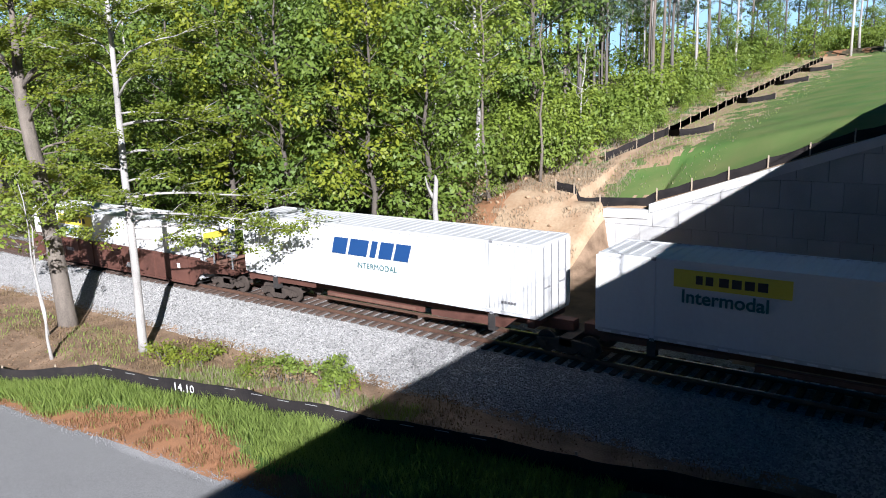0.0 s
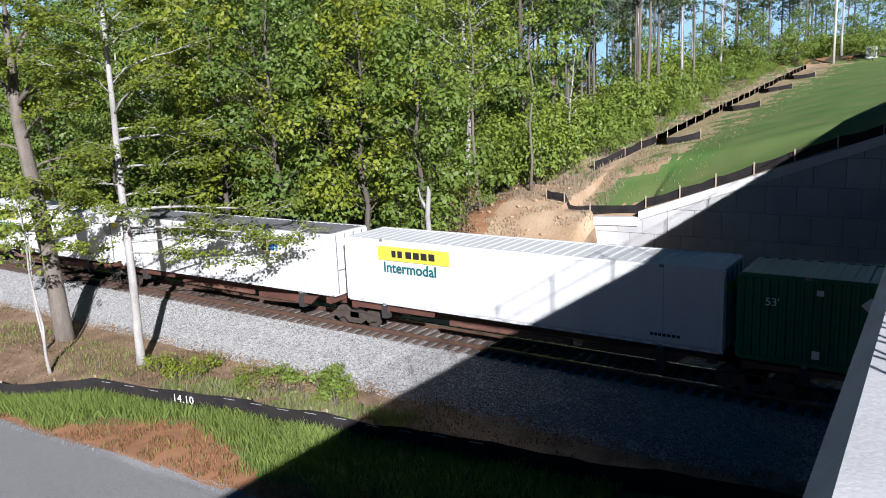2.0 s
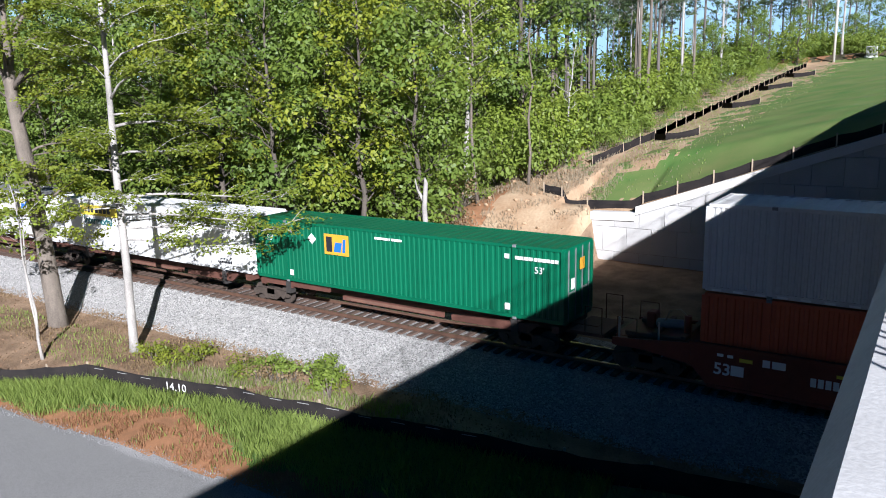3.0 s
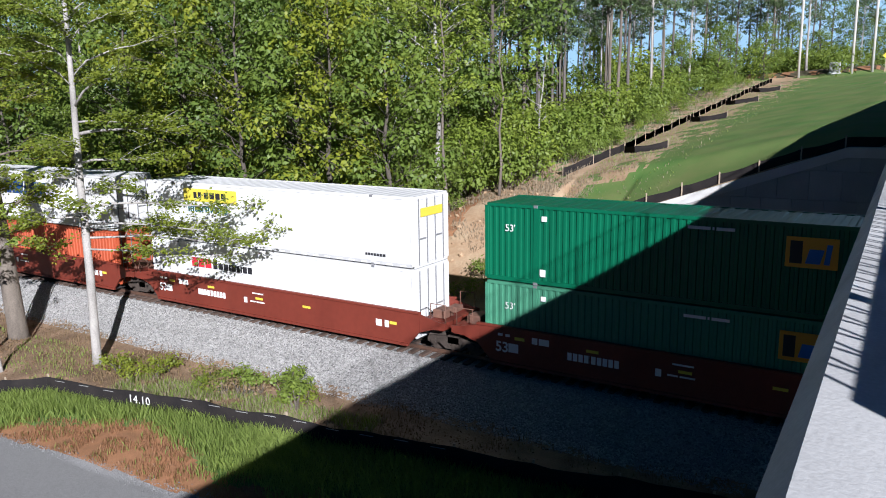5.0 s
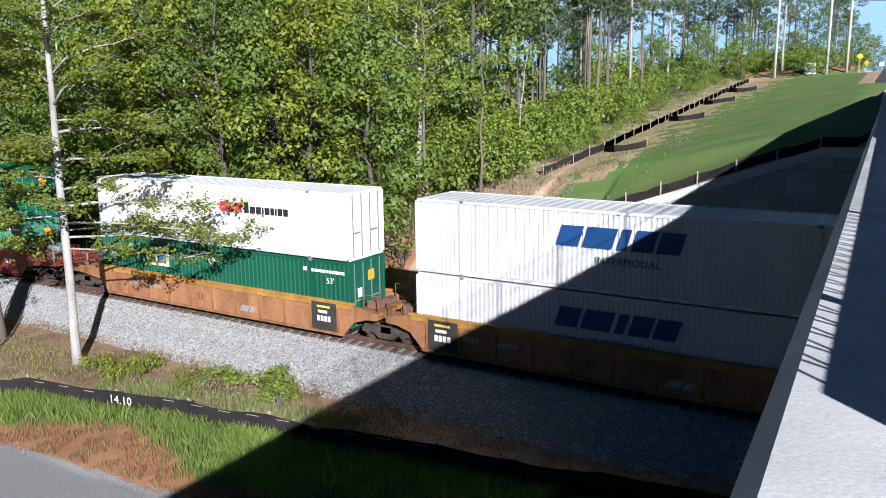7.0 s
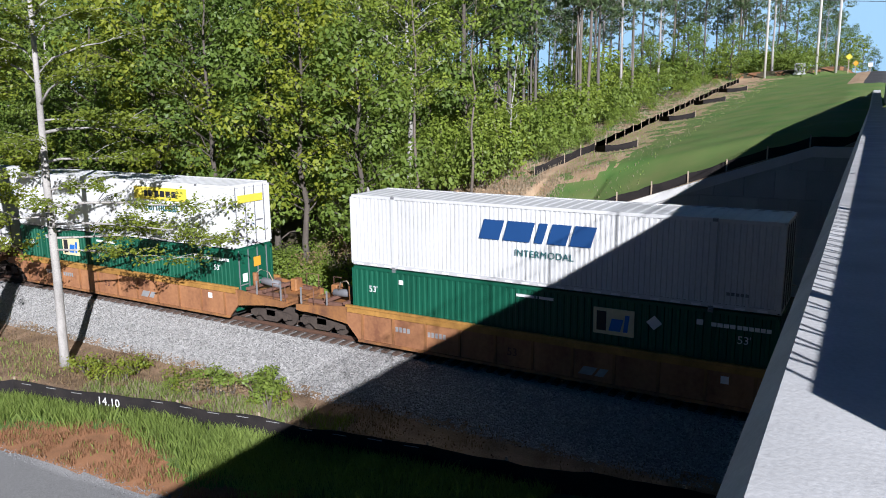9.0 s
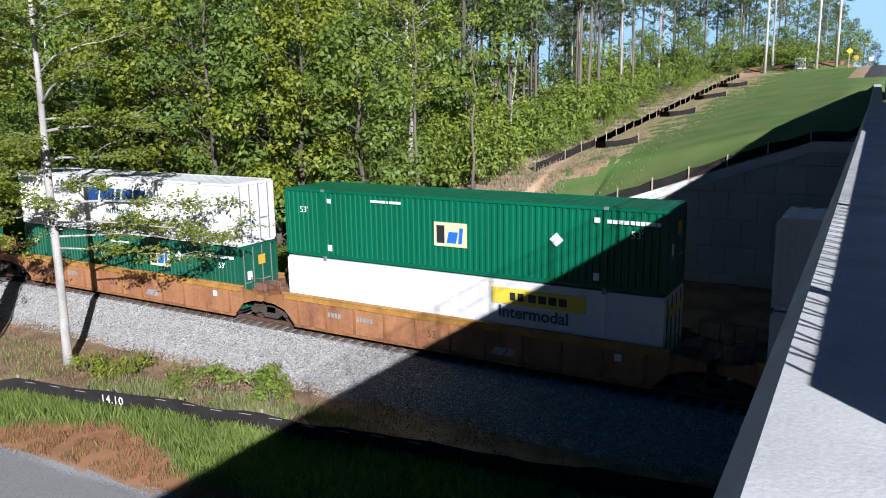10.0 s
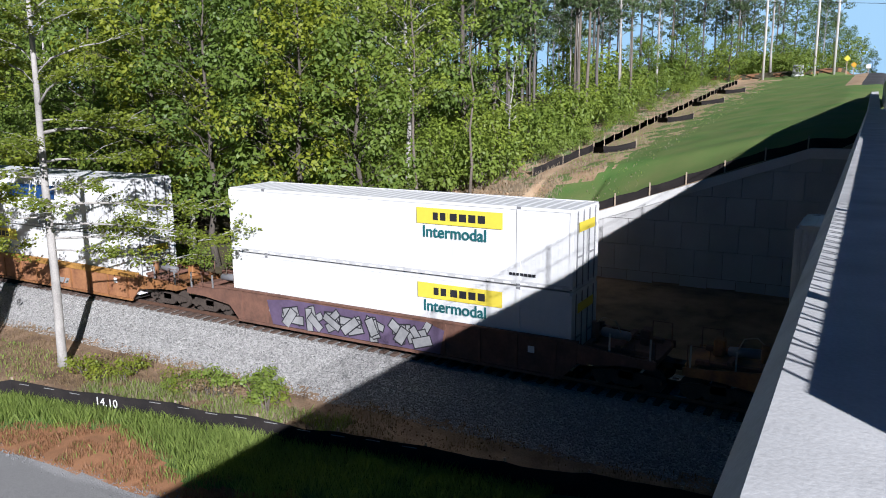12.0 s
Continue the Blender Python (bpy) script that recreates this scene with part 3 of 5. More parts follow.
def container(s, z, paint, label, depth=0.036, period=0.27, roof=None, group="containers on the train"):
    c = thing("shipping_container", label, "container", group)
    me = side_me(paint, depth, period)
    part("side_panel", me, None, c)
    o = part("side_panel", me, None, c)
    o.matrix_basis = pose(LEN, WID, 0, 0, 0, 180)
    part("roof", roof_me(roof or paint, 0.02), None, c)
    part("floor", box_me("floor", M_DARK, (0.05, LEN - 0.05, 0.05, WID - 0.05, 0.05, 0.14)), None, c)
    part("front_wall", box_me("front_wall", paint, (0.03, 0.08, 0.1, WID - 0.1, 0.1, 2.8)), None, c)
    for yy in (0.0, WID - 0.12):
        part("top_rail", box_me("top_rail", paint, (0.1, LEN - 0.1, yy, yy + 0.12, 2.78, 2.895)), None, c)
        part("bottom_rail", box_me("bottom_rail", M_ALU if paint in (M_WHITE, M_WHITE_O) else paint, (0.1, LEN - 0.1, yy, yy + 0.12, 0.055, 0.2)), None, c)
        for x in (0.0, LEN - 0.15):
            part("corner_post", box_me("corner_post", paint, (x, x + 0.15, yy, yy + 0.12, 0.1, 2.8), bevel=0.01), None, c)
        for x in (1.98, LEN - 2.13):
            part("post", box_me("post", paint, (x, x + 0.15, yy - 0.012 if yy < 1 else yy, yy + 0.12 if yy < 1 else yy + 0.132, 0.0, 2.9)), None, c)
            for zz in (-0.0, 2.79):
                part("corner_casting", box_me("casting", M_CAST, (x - 0.01, x + 0.16, yy - 0.016 if yy < 1 else yy + 0.02, yy + 0.1 if yy < 1 else yy + 0.136, zz, zz + 0.112), bevel=0.012), None, c)
    part("end_header", box_me("end_header", paint, (LEN - 0.14, LEN, 0.1, WID - 0.1, 2.74, 2.895)), None, c)
    part("end_sill", box_me("end_sill", paint, (LEN - 0.14, LEN, 0.1, WID - 0.1, 0.02, 0.16)), None, c)
    for k, yy in enumerate((0.12, WID / 2 + 0.01)):
        d = part("door", box_me("door", paint, (LEN - 0.07, LEN - 0.02, yy, yy + WID / 2 - 0.13, 0.17, 2.73)), None, c)
        for q in (0.25, 0.85):
            part("lock_rod", box_me("lock_rod", M_CAST, (LEN - 0.015, LEN + 0.02, yy + q, yy + q + 0.035, 0.1, 2.8)), None, d)
        part("door_handle", box_me("door_handle", M_GALV, (LEN - 0.012, LEN + 0.03, yy + 0.25, yy + 0.75, 1.15, 1.2)), None, d)
    if paint in (M_WHITE, M_WHITE_O):
        part("reflective_strip", dash_me(), None, c, "row of small reflective dashes")["kind"] = "stuff"
    MOVING.append((c, s, NEAR_Y, z))
    return c


FACE = -0.022


def flat(name, material, parent, x0, x1, z0, z1, y=FACE, label="", slant=0.0):
    bm = bmesh.new()
    prism(bm, [(x0, z0), (x1, z0), (x1 + slant, z1), (x0 + slant, z1)], y, y + 0.012)
    return part(name, bm, material, parent, label)


def bars(c, material, x, z, widths, h, gap=0.06, y=FACE - 0.004, name="marking", slant=0.0):
    for w in widths:
        flat(name, material, c, x, x + w, z, z + h, y, slant=slant)
        x += w + gap


def small_marks(c, material, dark=False):
    bars(c, material, LEN - 2.0, 2.35, (0.16, 0.16, 0.16, 0.16, 0.0001, 0.14, 0.14, 0.14, 0.14, 0.14, 0.14), 0.13, 0.03)
    bars(c, material, 0.5 + 1.75, 0.35, (0.22,), 0.26)
    bars(c, material, LEN - 2.45, 0.35, (0.22,), 0.26)
    bars(c, material, 2.3, 2.35, (0.2,), 0.18)
    bars(c, material, LEN - 2.45, 2.35, (0.2,), 0.18)


def block_word(c, x, z, h, w, material, slant=0.3):
    """A bold wordmark as plain slanted blocks."""
    for u0, u1 in ((0.0, 0.19), (0.225, 0.47), (0.51, 0.585), (0.625, 0.79), (0.82, 1.0)):
        bm = bmesh.new()
        prism(bm, [(x + u0 * w, z), (x + u1 * w, z), (x + u1 * w + slant * h, z + h), (x + u0 * w + slant * h, z + h)], FACE, FACE + 0.012)
        part("wordmark_block", bm, material, c)


def deco_blue(c, x=5.85, ink=M_BLUE):
    block_word(c, x, 1.6, 0.72, 4.25, ink)
    lettering("lettering", "INTERMODAL", 0.34, M_TEAL, c, x + 1.42, FACE, 1.08, 1.08)


def deco_yellow(c, x, ink=M_TEAL):
    flat("logo_panel", M_YELLOW, c, x, x + 3.62, 2.02, 2.62, label="yellow logo panel")
    bars(c, M_BLACK, x + 0.72, 2.17, (0.22, 0.24, 0.0001, 0.3, 0.3, 0.3, 0.3), 0.29, 0.09)
    lettering("lettering", "Intermodal", 0.62, ink, c, x + 0.25, FACE, 1.52, 1.0)
    b = boxes("logo_panel", M_YELLOW, c, (LEN + 0.022, LEN + 0.026, 0.5, 2.1, 2.05, 2.4))


def deco_square(c, x, z=1.68, s=1.42, h=0.92, ground=M_ORANGE):
    flat("logo_panel", ground, c, x, x + s, z, z + h, label="square logo panel")
    flat("logo_bar", M_BLACK, c, x + 0.12, x + 0.46, z + 0.12, z + h - 0.12, FACE - 0.006)
    flat("logo_bar", M_LBLUE, c, x + 0.55, x + 0.95, z + 0.14, z + h * 0.62, FACE - 0.006, slant=0.1)
    flat("logo_bar", M_LBLUE, c, x + 1.05, x + 1.2, z + 0.14, z + h * 0.8, FACE - 0.006, slant=0.06)


def deco_green(c, x=10.27, dia=12.35, ground=M_ORANGE, drop=0.0):
    deco_square(c, x, 1.58 - drop, ground=ground)
    bm = bmesh.new()
    q = dia
    prism(bm, [(q, 1.95 - drop), (q + 0.26, 2.2 - drop), (q, 2.45 - drop), (q - 0.26, 2.2 - drop)], FACE, FACE + 0.012)
    part("placard", bm, M_LETTER, c, "white diamond placard")
    lettering("lettering", "53'", 0.36, M_LETTER, c, 0.85, FACE, 1.9)
    lettering("lettering", "53'", 0.36, M_LETTER, c, LEN - 1.2, FACE, 1.9)
    bars(c, M_LETTER, x - 2.9 if x > 5 else x + 2.9, 2.5, (0.7, 0.06, 0.55), 0.1, 0.06)
    boxes("logo_panel", M_ORANGE, c, (LEN + 0.022, LEN + 0.026, 1.3, 1.75, 1.9, 2.35))
    boxes("placard", M_LETTER, c, (LEN + 0.022, LEN + 0.026, 0.55, 0.85, 1.3, 1.7))
    small_marks(c, M_LETTER)


def deco_red_black(c, x, z=1.72):
    bars(c, M_REDD, x, z, (0.42, 0.4, 0.42), 0.44, 0.06)
    bars(c, M_BLACK, x + 1.5, z, (0.28,), 0.46, 0.06)
    bars(c, M_BLACK, x + 1.86, z, (0.3, 0.3, 0.1, 0.28, 0.2, 0.1, 0.26, 0.26), 0.3, 0.06)


WHITE_L = "white painted steel intermodal container with a "


def white_blue(s, z):
    c = container(s, z, M_WHITE_O, WHITE_L + "bold blue wordmark", 0.026, 0.18)
    deco_blue(c)
    bars(c, M_CAST, LEN - 1.6, 0.5, (0.1, 0.1, 0.1, 0.1, 0.1), 0.1, 0.04)


def white_yellow(s, z, x):
    c = container(s, z, M_WHITE, WHITE_L + "yellow logo panel", 0.0035, 0.42)
    deco_yellow(c, x)
    bars(c, M_BLACK, LEN - 2.4, 0.4, (0.1, 0.1, 0.1, 0.12, 0.12, 0.12, 0.12), 0.1, 0.04)


def white_red(s, z, x):
    c = container(s, z, M_WHITE, WHITE_L + "red and black wordmark", 0.006, 0.36)
    deco_red_black(c, x)


def green(s, z, paint=M_GREEN, x=10.27, word="dark green", dia=12.35, drop=0.0, pale=False):
    c = container(s, z, paint, word + " corrugated steel container with a " + ("cream" if pale or paint is M_GREEN_D else "yellow") + " logo square", 0.04, 0.25)
    deco_green(c, x, dia, M_CREAM if pale or paint is M_GREEN_D else M_ORANGE, drop)


def bogie(parent, x, wheel_r=0.42):
    b = part("bogie", bogie_me(), None, parent, "grimy cast-steel three-piece bogie")
    b.matrix_basis = pose(x, WID / 2, 0)
    for dx in (-0.88, 0.88):
        for sy in (-1, 1):
            w = part("wheel", wheel_me(), None, b, "dark steel wheel with polished rim")
            w.matrix_basis = pose(dx, sy * 0.75, wheel_r)
    return b


def wheel_me():
    def make():
        bm = bmesh.new()
        wheel_disc(bm, 0, 0, -0.065, 0.065, 0.42)
        wheel_disc(bm, 0, 0, -0.1, 0.1, 0.13, 10)
        return done(bm, "wheel", M_TRUCK)
    return shape("wheel", make)


def bogie_me():
    def make():
        bm = bmesh.new()
        for sy in (-1, 1):
            y0 = sy * 0.98
            prism(bm, [(-1.2, 0.36), (-1.2, 0.55), (-0.95, 0.62), (-0.45, 0.66), (0.45, 0.66), (0.95, 0.62), (1.2, 0.55), (1.2, 0.36), (0.95, 0.33),
                       (0.62, 0.36), (0.36, 0.16), (-0.36, 0.16), (-0.62, 0.36), (-0.95, 0.33)], y0 - 0.07, y0 + 0.07)
            for dx in (-0.88, 0.88):
                wheel_disc(bm, dx, 0.42, y0 - 0.13, y0 + 0.12, 0.14, 10)
            for dx in (-0.18, 0, 0.18):
                wheel_disc(bm, dx, 0.33, y0 - 0.1, y0 + 0.1, 0.075, 8)
        box(bm, -0.25, 0.25, -1.05, 1.05, 0.4, 0.72)
        for dx in (-0.88, 0.88):
            box(bm, dx - 0.07, dx + 0.07, -0.98, 0.98, 0.35, 0.49)
        return done(bm, "bogie", M_TRUCK)
    return shape("bogie", make)


def well_car(s, paint, sill, label, left_end, right_end, marks="plain", panels=()):
    """One well. An end is 'joint' (shares the next bogie), 'free' (own bogie and coupler) or 'none'."""
    c = thing("well_car", label, "rail car", "well cars of the train")
    lo, hi = 0.15, 1.5
    for k, y0 in enumerate((-0.1, WID + 0.02)):
        bm = bmesh.new()
        prism(bm, [(0.3, lo), (LEN - 0.3, lo), (LEN + 0.25, 0.75), (LEN + 0.25, hi), (-0.25, hi), (-0.25, 0.75)], y0, y0 + 0.08)
        sp = part("side_plate", bm, M_TTX_P if paint is M_TTX else paint, c)
        ys = (y0 - 0.055, y0 + 0.09) if k == 0 else (y0 - 0.01, y0 + 0.135)
        boxes("top_sill", sill, c, (-0.3, LEN + 0.3, *ys, hi, hi + 0.09), bevel=0.01)
        boxes("bottom_sill", paint, c, (0.3, LEN - 0.3, *ys, lo - 0.06, lo + 0.06), bevel=0.01)
        n = 11
        for i in range(n):
            x = 0.55 + i * (LEN - 1.1) / (n - 1)
            yr = (y0 - 0.05, y0 - 0.002) if k == 0 else (y0 + 0.082, y0 + 0.13)
            if marks != "smooth":
                part("rib", box_me("rib", paint, (-0.05, 0.05, *yr, lo + 0.062, hi - 0.002)), None, c).location.x = x
    for x in (0.4, 4.0, 8.0, 12.0, LEN - 0.7):
        boxes("floor_beam", M_DARK, c, (x, x + 0.3, 0, WID, 0.1, 0.33))
    for sgn, xe, kind in ((-1, 0.0, left_end), (1, LEN, right_end)):
        if kind == "none":
            continue
        # end platform over the bogie
        def X(d):
            return xe + sgn * d
        reach = 1.45 if kind == "joint" else 3.0
        xs = sorted((X(0.2), X(reach)))
        boxes("end_platform", paint, c, (xs[0], xs[1], 0.25, WID - 0.25, 1.12, 1.26), label="rusted steel end platform")
        for y0 in (-0.09, WID + 0.01):
            bm = bmesh.new()
            prism(bm, [(X(0.26), 0.75), (X(0.26), 1.49), (X(reach * 0.75), 1.3), (X(reach), 1.26), (X(reach), 1.0), (X(reach * 0.6), 0.95)], y0, y0 + 0.08)
            part("end_sill", bm, paint, c)
        boxes("bolster", paint, c, tuple([*sorted((X(reach - 0.45), X(reach - 0.1))), -0.05, WID + 0.05, 0.95, 1.24]))
        for y0 in (0.15, WID - 0.15):
            bm = bmesh.new()
            tube(bm, [(X(reach - 0.1), y0, 1.2), (X(reach - 0.1), y0, 1.95), (X(reach - 0.8), y0, 1.95), (X(reach - 0.8), y0, 1.2)], [0.022] * 4, 5)
            part("grab_rail", bm, M_RUST, c)
        if kind == "joint":
            boxes("brake_gear", M_RUST, c, tuple([*sorted((X(0.5), X(1.1))), 0.5, 1.2, 1.262, 1.6]), bevel=0.03)
            boxes("brake_valve", M_RUST, c, tuple([*sorted((X(0.6), X(1.0))), 1.5, 2.1, 1.262, 1.5]), bevel=0.03)
        if kind == "free":
            bogie(c, X(1.9))
            boxes("coupler", M_DARK, c, tuple([*sorted((X(2.9), X(3.6))), 1.1, 1.5, 0.72, 1.0]), bevel=0.05)
        elif sgn > 0:
            bogie(c, X(1.62))
        if kind == "free":
            boxes("deck_beam", M_RUST, c, *[tuple([*sorted((X(0.4), X(2.7))), q, q + 0.22, 1.262, 1.42]) for q in (0.35, WID - 0.57)], bevel=0.02)
            boxes("cross_beam", M_RUST, c, *[tuple([*sorted((X(q), X(q + 0.2))), 0.2, WID - 0.2, 1.425, 1.56]) for q in (0.5, 1.5)], bevel=0.02)
            bm = bmesh.new()
            tube(bm, [(X(0.75), 1.05, 1.72), (X(0.8), 1.05, 1.72), (X(1.75), 1.05, 1.66), (X(1.8), 1.05, 1.66)], [0.1, 0.17, 0.17, 0.1], 10)
            part("air_reservoir", bm, M_CAST, c, "dusty grey air reservoir")
            boxes("brake_housing", paint, c, tuple([*sorted((X(2.0), X(2.35))), 1.5, 2.0, 1.262, 1.85]), bevel=0.05)
            bm = bmesh.new()
            tube(bm, [(X(0.62), 0.75, 1.4), (X(0.62), 0.75, 2.15)], [0.13, 0.13], 10)
            part("brake_post", bm, paint, c)
            bm = bmesh.new()
            tube(bm, [(X(0.62), 0.75, 2.1), (X(0.9), 0.8, 2.32), (X(1.3), 0.9, 2.2), (X(1.55), 1.0, 1.6)], [0.025] * 4, 6)
            part("hose", bm, M_STAKE, c, "bent pale air hose")
            for q in (1.35, 2.75):
                boxes("ladder_rail", M_GALV, c, tuple([*sorted((X(q), X(q + 0.05))), -0.02, 0.04, 0.95, 2.0]))
    if paint is M_TTX:
        flat("sill_band", M_SILL, c, -0.2, LEN + 0.2, hi - 0.2, hi - 0.004, -0.155, "faded yellow band under the sill")
        for x in panels:
            flat("stencil_panel", M_DARK, c, x, x + 1.33, lo + 0.1, hi - 0.05, -0.163, "black stencil panel")
            bars(c, M_LETTER, x + 0.3, 0.62, (0.14, 0.14, 0.14, 0.14), 0.24, 0.05, y=-0.172)
            bars(c, M_YELLOW, x + 0.3, 1.22, (0.7,), 0.09, y=-0.172)
            bars(c, M_LETTER, x + 0.35, 0.98, (0.5,), 0.12, y=-0.172)
    # stencilled markings
    ink = M_LETTER
    if marks == "smooth":
        bars(c, ink, 3.4, 0.72, (0.16, 0.16, 0.16, 0.16, 0.001, 0.16, 0.16, 0.16, 0.16, 0.16), 0.28, 0.05, -0.112)
        lettering("lettering", "53", 0.55, ink, c, 0.5, -0.108, 0.6)
        bars(c, M_YELLOW, 1.3, 1.12, (0.4,), 0.12, y=-0.112)
        bars(c, M_YELLOW, 4.1, 1.12, (0.45,), 0.1, y=-0.112)
        bars(c, M_YELLOW, 7.3, 0.95, (0.45,), 0.1, y=-0.112)
        bars(c, M_YELLOW, 10.2, 0.95, (0.45,), 0.1, y=-0.112)
        bars(c, M_YELLOW, LEN - 1.2, 0.9, (0.35,), 0.12, y=-0.112)
        bars(c, ink, 6.55, 0.72, (0.2,), 0.26, y=-0.112)
        bars(c, ink, 7.1, 1.2, (0.7,), 0.06, y=-0.112)
        bars(c, ink, 6.95, 0.8, (0.35, 0.5), 0.06, y=-0.112)
        bars(c, ink, 0.6, 1.2, (0.2, 0.18), 0.1, 0.12, y=-0.112)
        bars(c, ink, 2.0, 1.08, (0.22, 0.4), 0.24, y=-0.112)
        bars(c, ink, 1.05, 0.62, (0.4,), 0.34, y=-0.112)
        bars(c, ink, LEN - 1.9, 0.75, (0.3, 0.2), 0.28, 0.15, y=-0.112)
    else:
        bars(c, M_SILVER, 2.15, 0.78, (0.13, 0.13, 0.13, 0.13), 0.2, 0.05, -0.106)
        bars(c, M_SILVER, 3.65, 0.78, (0.12, 0.12, 0.12, 0.12, 0.12), 0.2, 0.05, -0.106)
        lettering("lettering", "53", 0.42, M_BROWN, c, 7.05, -0.106, 0.62)
        bars(c, M_SILVER, 9.8, 0.4, (0.5, 0.3), 0.3, 0.1, -0.106, slant=0.2)
        bars(c, ink, LEN - 1.6, 0.9, (0.25,), 0.25, y=-0.106)
    MOVING.append((c, s, NEAR_Y, 0.0))
    return c


def spine_unit(s, first, last):
    c = thing("spine_car", "rust-brown skeletal spine car carrying one container", "rail car", "spine cars of the train")
    boxes("centre_sill", M_BROWN, c, (-0.9, LEN + 0.9, 1.05, 1.55, 0.72, 1.15), bevel=0.02)
    for k, y0 in enumerate((0.02, WID - 0.14)):
        bm = bmesh.new()
        prism(bm, [(0.2, 1.22), (4.6, 1.22), (4.6, 1.05), (0.2, 1.02)], y0, y0 + 0.12)
        prism(bm, [(5.4, 0.82), (10.8, 0.82), (10.8, 1.02), (5.4, 1.02)], y0, y0 + 0.12)
        prism(bm, [(11.2, 0.78), (LEN - 1.5, 0.78), (LEN - 1.0, 1.2), (11.2, 1.0)], y0, y0 + 0.12)
        part("side_beam", bm, M_BROWN, c)
        boxes("walkway_edge", M_RUST, c, (5.6, 10.4, y0 + (-0.02 if k == 0 else 0.125), y0 + (-0.004 if k == 0 else 0.14), 0.86, 0.98))
    for x in (0.2, 1.98, LEN - 2.25, LEN - 0.5):
        boxes("bearer", M_BROWN, c, (x, x + 0.3, 0.03, WID - 0.03, 0.95, 1.24))
    boxes("pedestal", M_DARK, c, (LEN - 2.2, LEN - 1.9, -0.02, 0.3, 0.6, 1.24))
    boxes("pedestal", M_DARK, c, (1.9, 2.2, -0.02, 0.3, 0.7, 1.24))
    if first:
        bogie(c, 1.9)
        boxes("coupler", M_DARK, c, (-2.0, -0.9, 1.1, 1.5, 0.72, 1.0), bevel=0.05)
    if last:
        bogie(c, LEN - 1.7)
        boxes("end_platform", M_BROWN, c, (LEN + 0.1, LEN + 1.4, 0.3, 2.3, 1.0, 1.12))
        boxes("coupler", M_DARK, c, (LEN + 0.9, LEN + 2.2, 1.1, 1.5, 0.72, 1.0), bevel=0.05)
        for y0 in (0.3, 2.3):
            bm = bmesh.new()
            tube(bm, [(LEN + 1.35, y0, 1.0), (LEN + 1.35, y0, 2.1), (LEN + 0.7, y0, 2.1), (LEN + 0.7, y0, 1.1)], [0.022] * 4, 5)
            part("grab_rail", bm, M_BROWN, c)
    else:
        bogie(c, LEN + 0.95)
    MOVING.append((c, s, NEAR_Y, 0.0))


SPINE = (-33.68, -15.3, 2.2, 19.2, 35.75)
for i, s in enumerate(SPINE):
    spine_unit(s, i == 0, i == 4)
SZ = 1.26
white_blue(SPINE[0], SZ)
white_yellow(SPINE[1], SZ, 2.75)
_c = container(SPINE[2], SZ, M_WHITE_O, "white steel container with a grey roof and cream logo square", 0.01, 0.4, roof=M_GREYROOF)
deco_square(_c, 11.6, 1.75, 1.25, 0.75, M_CREAM)
white_yellow(SPINE[3], SZ, 1.9)
green(SPINE[4], SZ, x=4.5, dia=3.75)

B_Z, T_Z = 0.36, 3.265
RED_L, YEL_L = "oxide red steel well car with white stencils", "weathered orange-yellow steel well car with ribbed sides"
well_car(-53.6, M_BROWN, M_BROWN, "rusty brown steel well car with graffiti traces", "none", "free")
white_yellow(-53.6, B_Z, 3.0)
WELLS = [(56.8, "free", "joint"), (76.0, "joint", "joint"), (95.36, "joint", "free"), (118.67, "free", "joint"), (138.14, "joint", "joint"), (158.0, "joint", "free"),
         (180.85, "free", "joint"), (200.0, "joint", "joint"), (219.35, "joint", "free"), (242.2, "free", "free"), (265.2, "free", "joint")]
for i, (s, a, b) in enumerate(WELLS):
    if i < 3:
        well_car(s, M_RED, M_RED, RED_L, a, b, "smooth")
    else:
        w = well_car(s, M_RUST if i == 9 else M_TTX, M_RUST if i == 9 else M_SILL, YEL_L if i != 9 else "dull rust-brown well car with spray-painted sides", a, b, panels={3: (LEN - 1.95,), 4: (0.62,)}.get(i, ()))
        if i == 9:
            SPRAYED = w


def spray_paint(c):
    """Unreadable silver and violet shapes on the side of a well."""
    gg = random.Random(9)
    bm = bmesh.new()
    prism(bm, [(2.4, 0.24), (10.9, 0.24), (11.1, 1.2), (10.3, 1.42), (3.4, 1.46), (2.1, 1.3)], -0.158, -0.152)
    part("spray_patch", bm, M_VIOLET, c, "violet and grey spray paint")
    for k, x in enumerate((3.5, 4.6, 5.7, 6.8, 7.9, 9.0, 10.0)):
        for q in range(4):
            a = gg.uniform(0, math.tau)
            cx, cz, l, w = x + gg.uniform(-0.2, 0.25), 0.82 + gg.uniform(-0.22, 0.22), gg.uniform(0.32, 0.52), gg.uniform(0.13, 0.2)
            for grow, material, y in ((0.05, M_BLACK, -0.162 - 0.008 * q), (0.0, M_SILVER, -0.166 - 0.008 * q)):
                pts = []
                for sx, sz in ((-1, -0.8), (1, -1), (1, 1), (-1, 1.2)):
                    dx, dz = sx * (l + grow), sz * (w + grow)
                    pts.append((cx + dx * math.cos(a) - dz * math.sin(a), min(1.46, max(0.22, cz + dx * math.sin(a) + dz * math.cos(a)))))
                bm = bmesh.new()
                prism(bm, pts, y - 0.003, y)
                part("spray_stroke", bm, material, c)


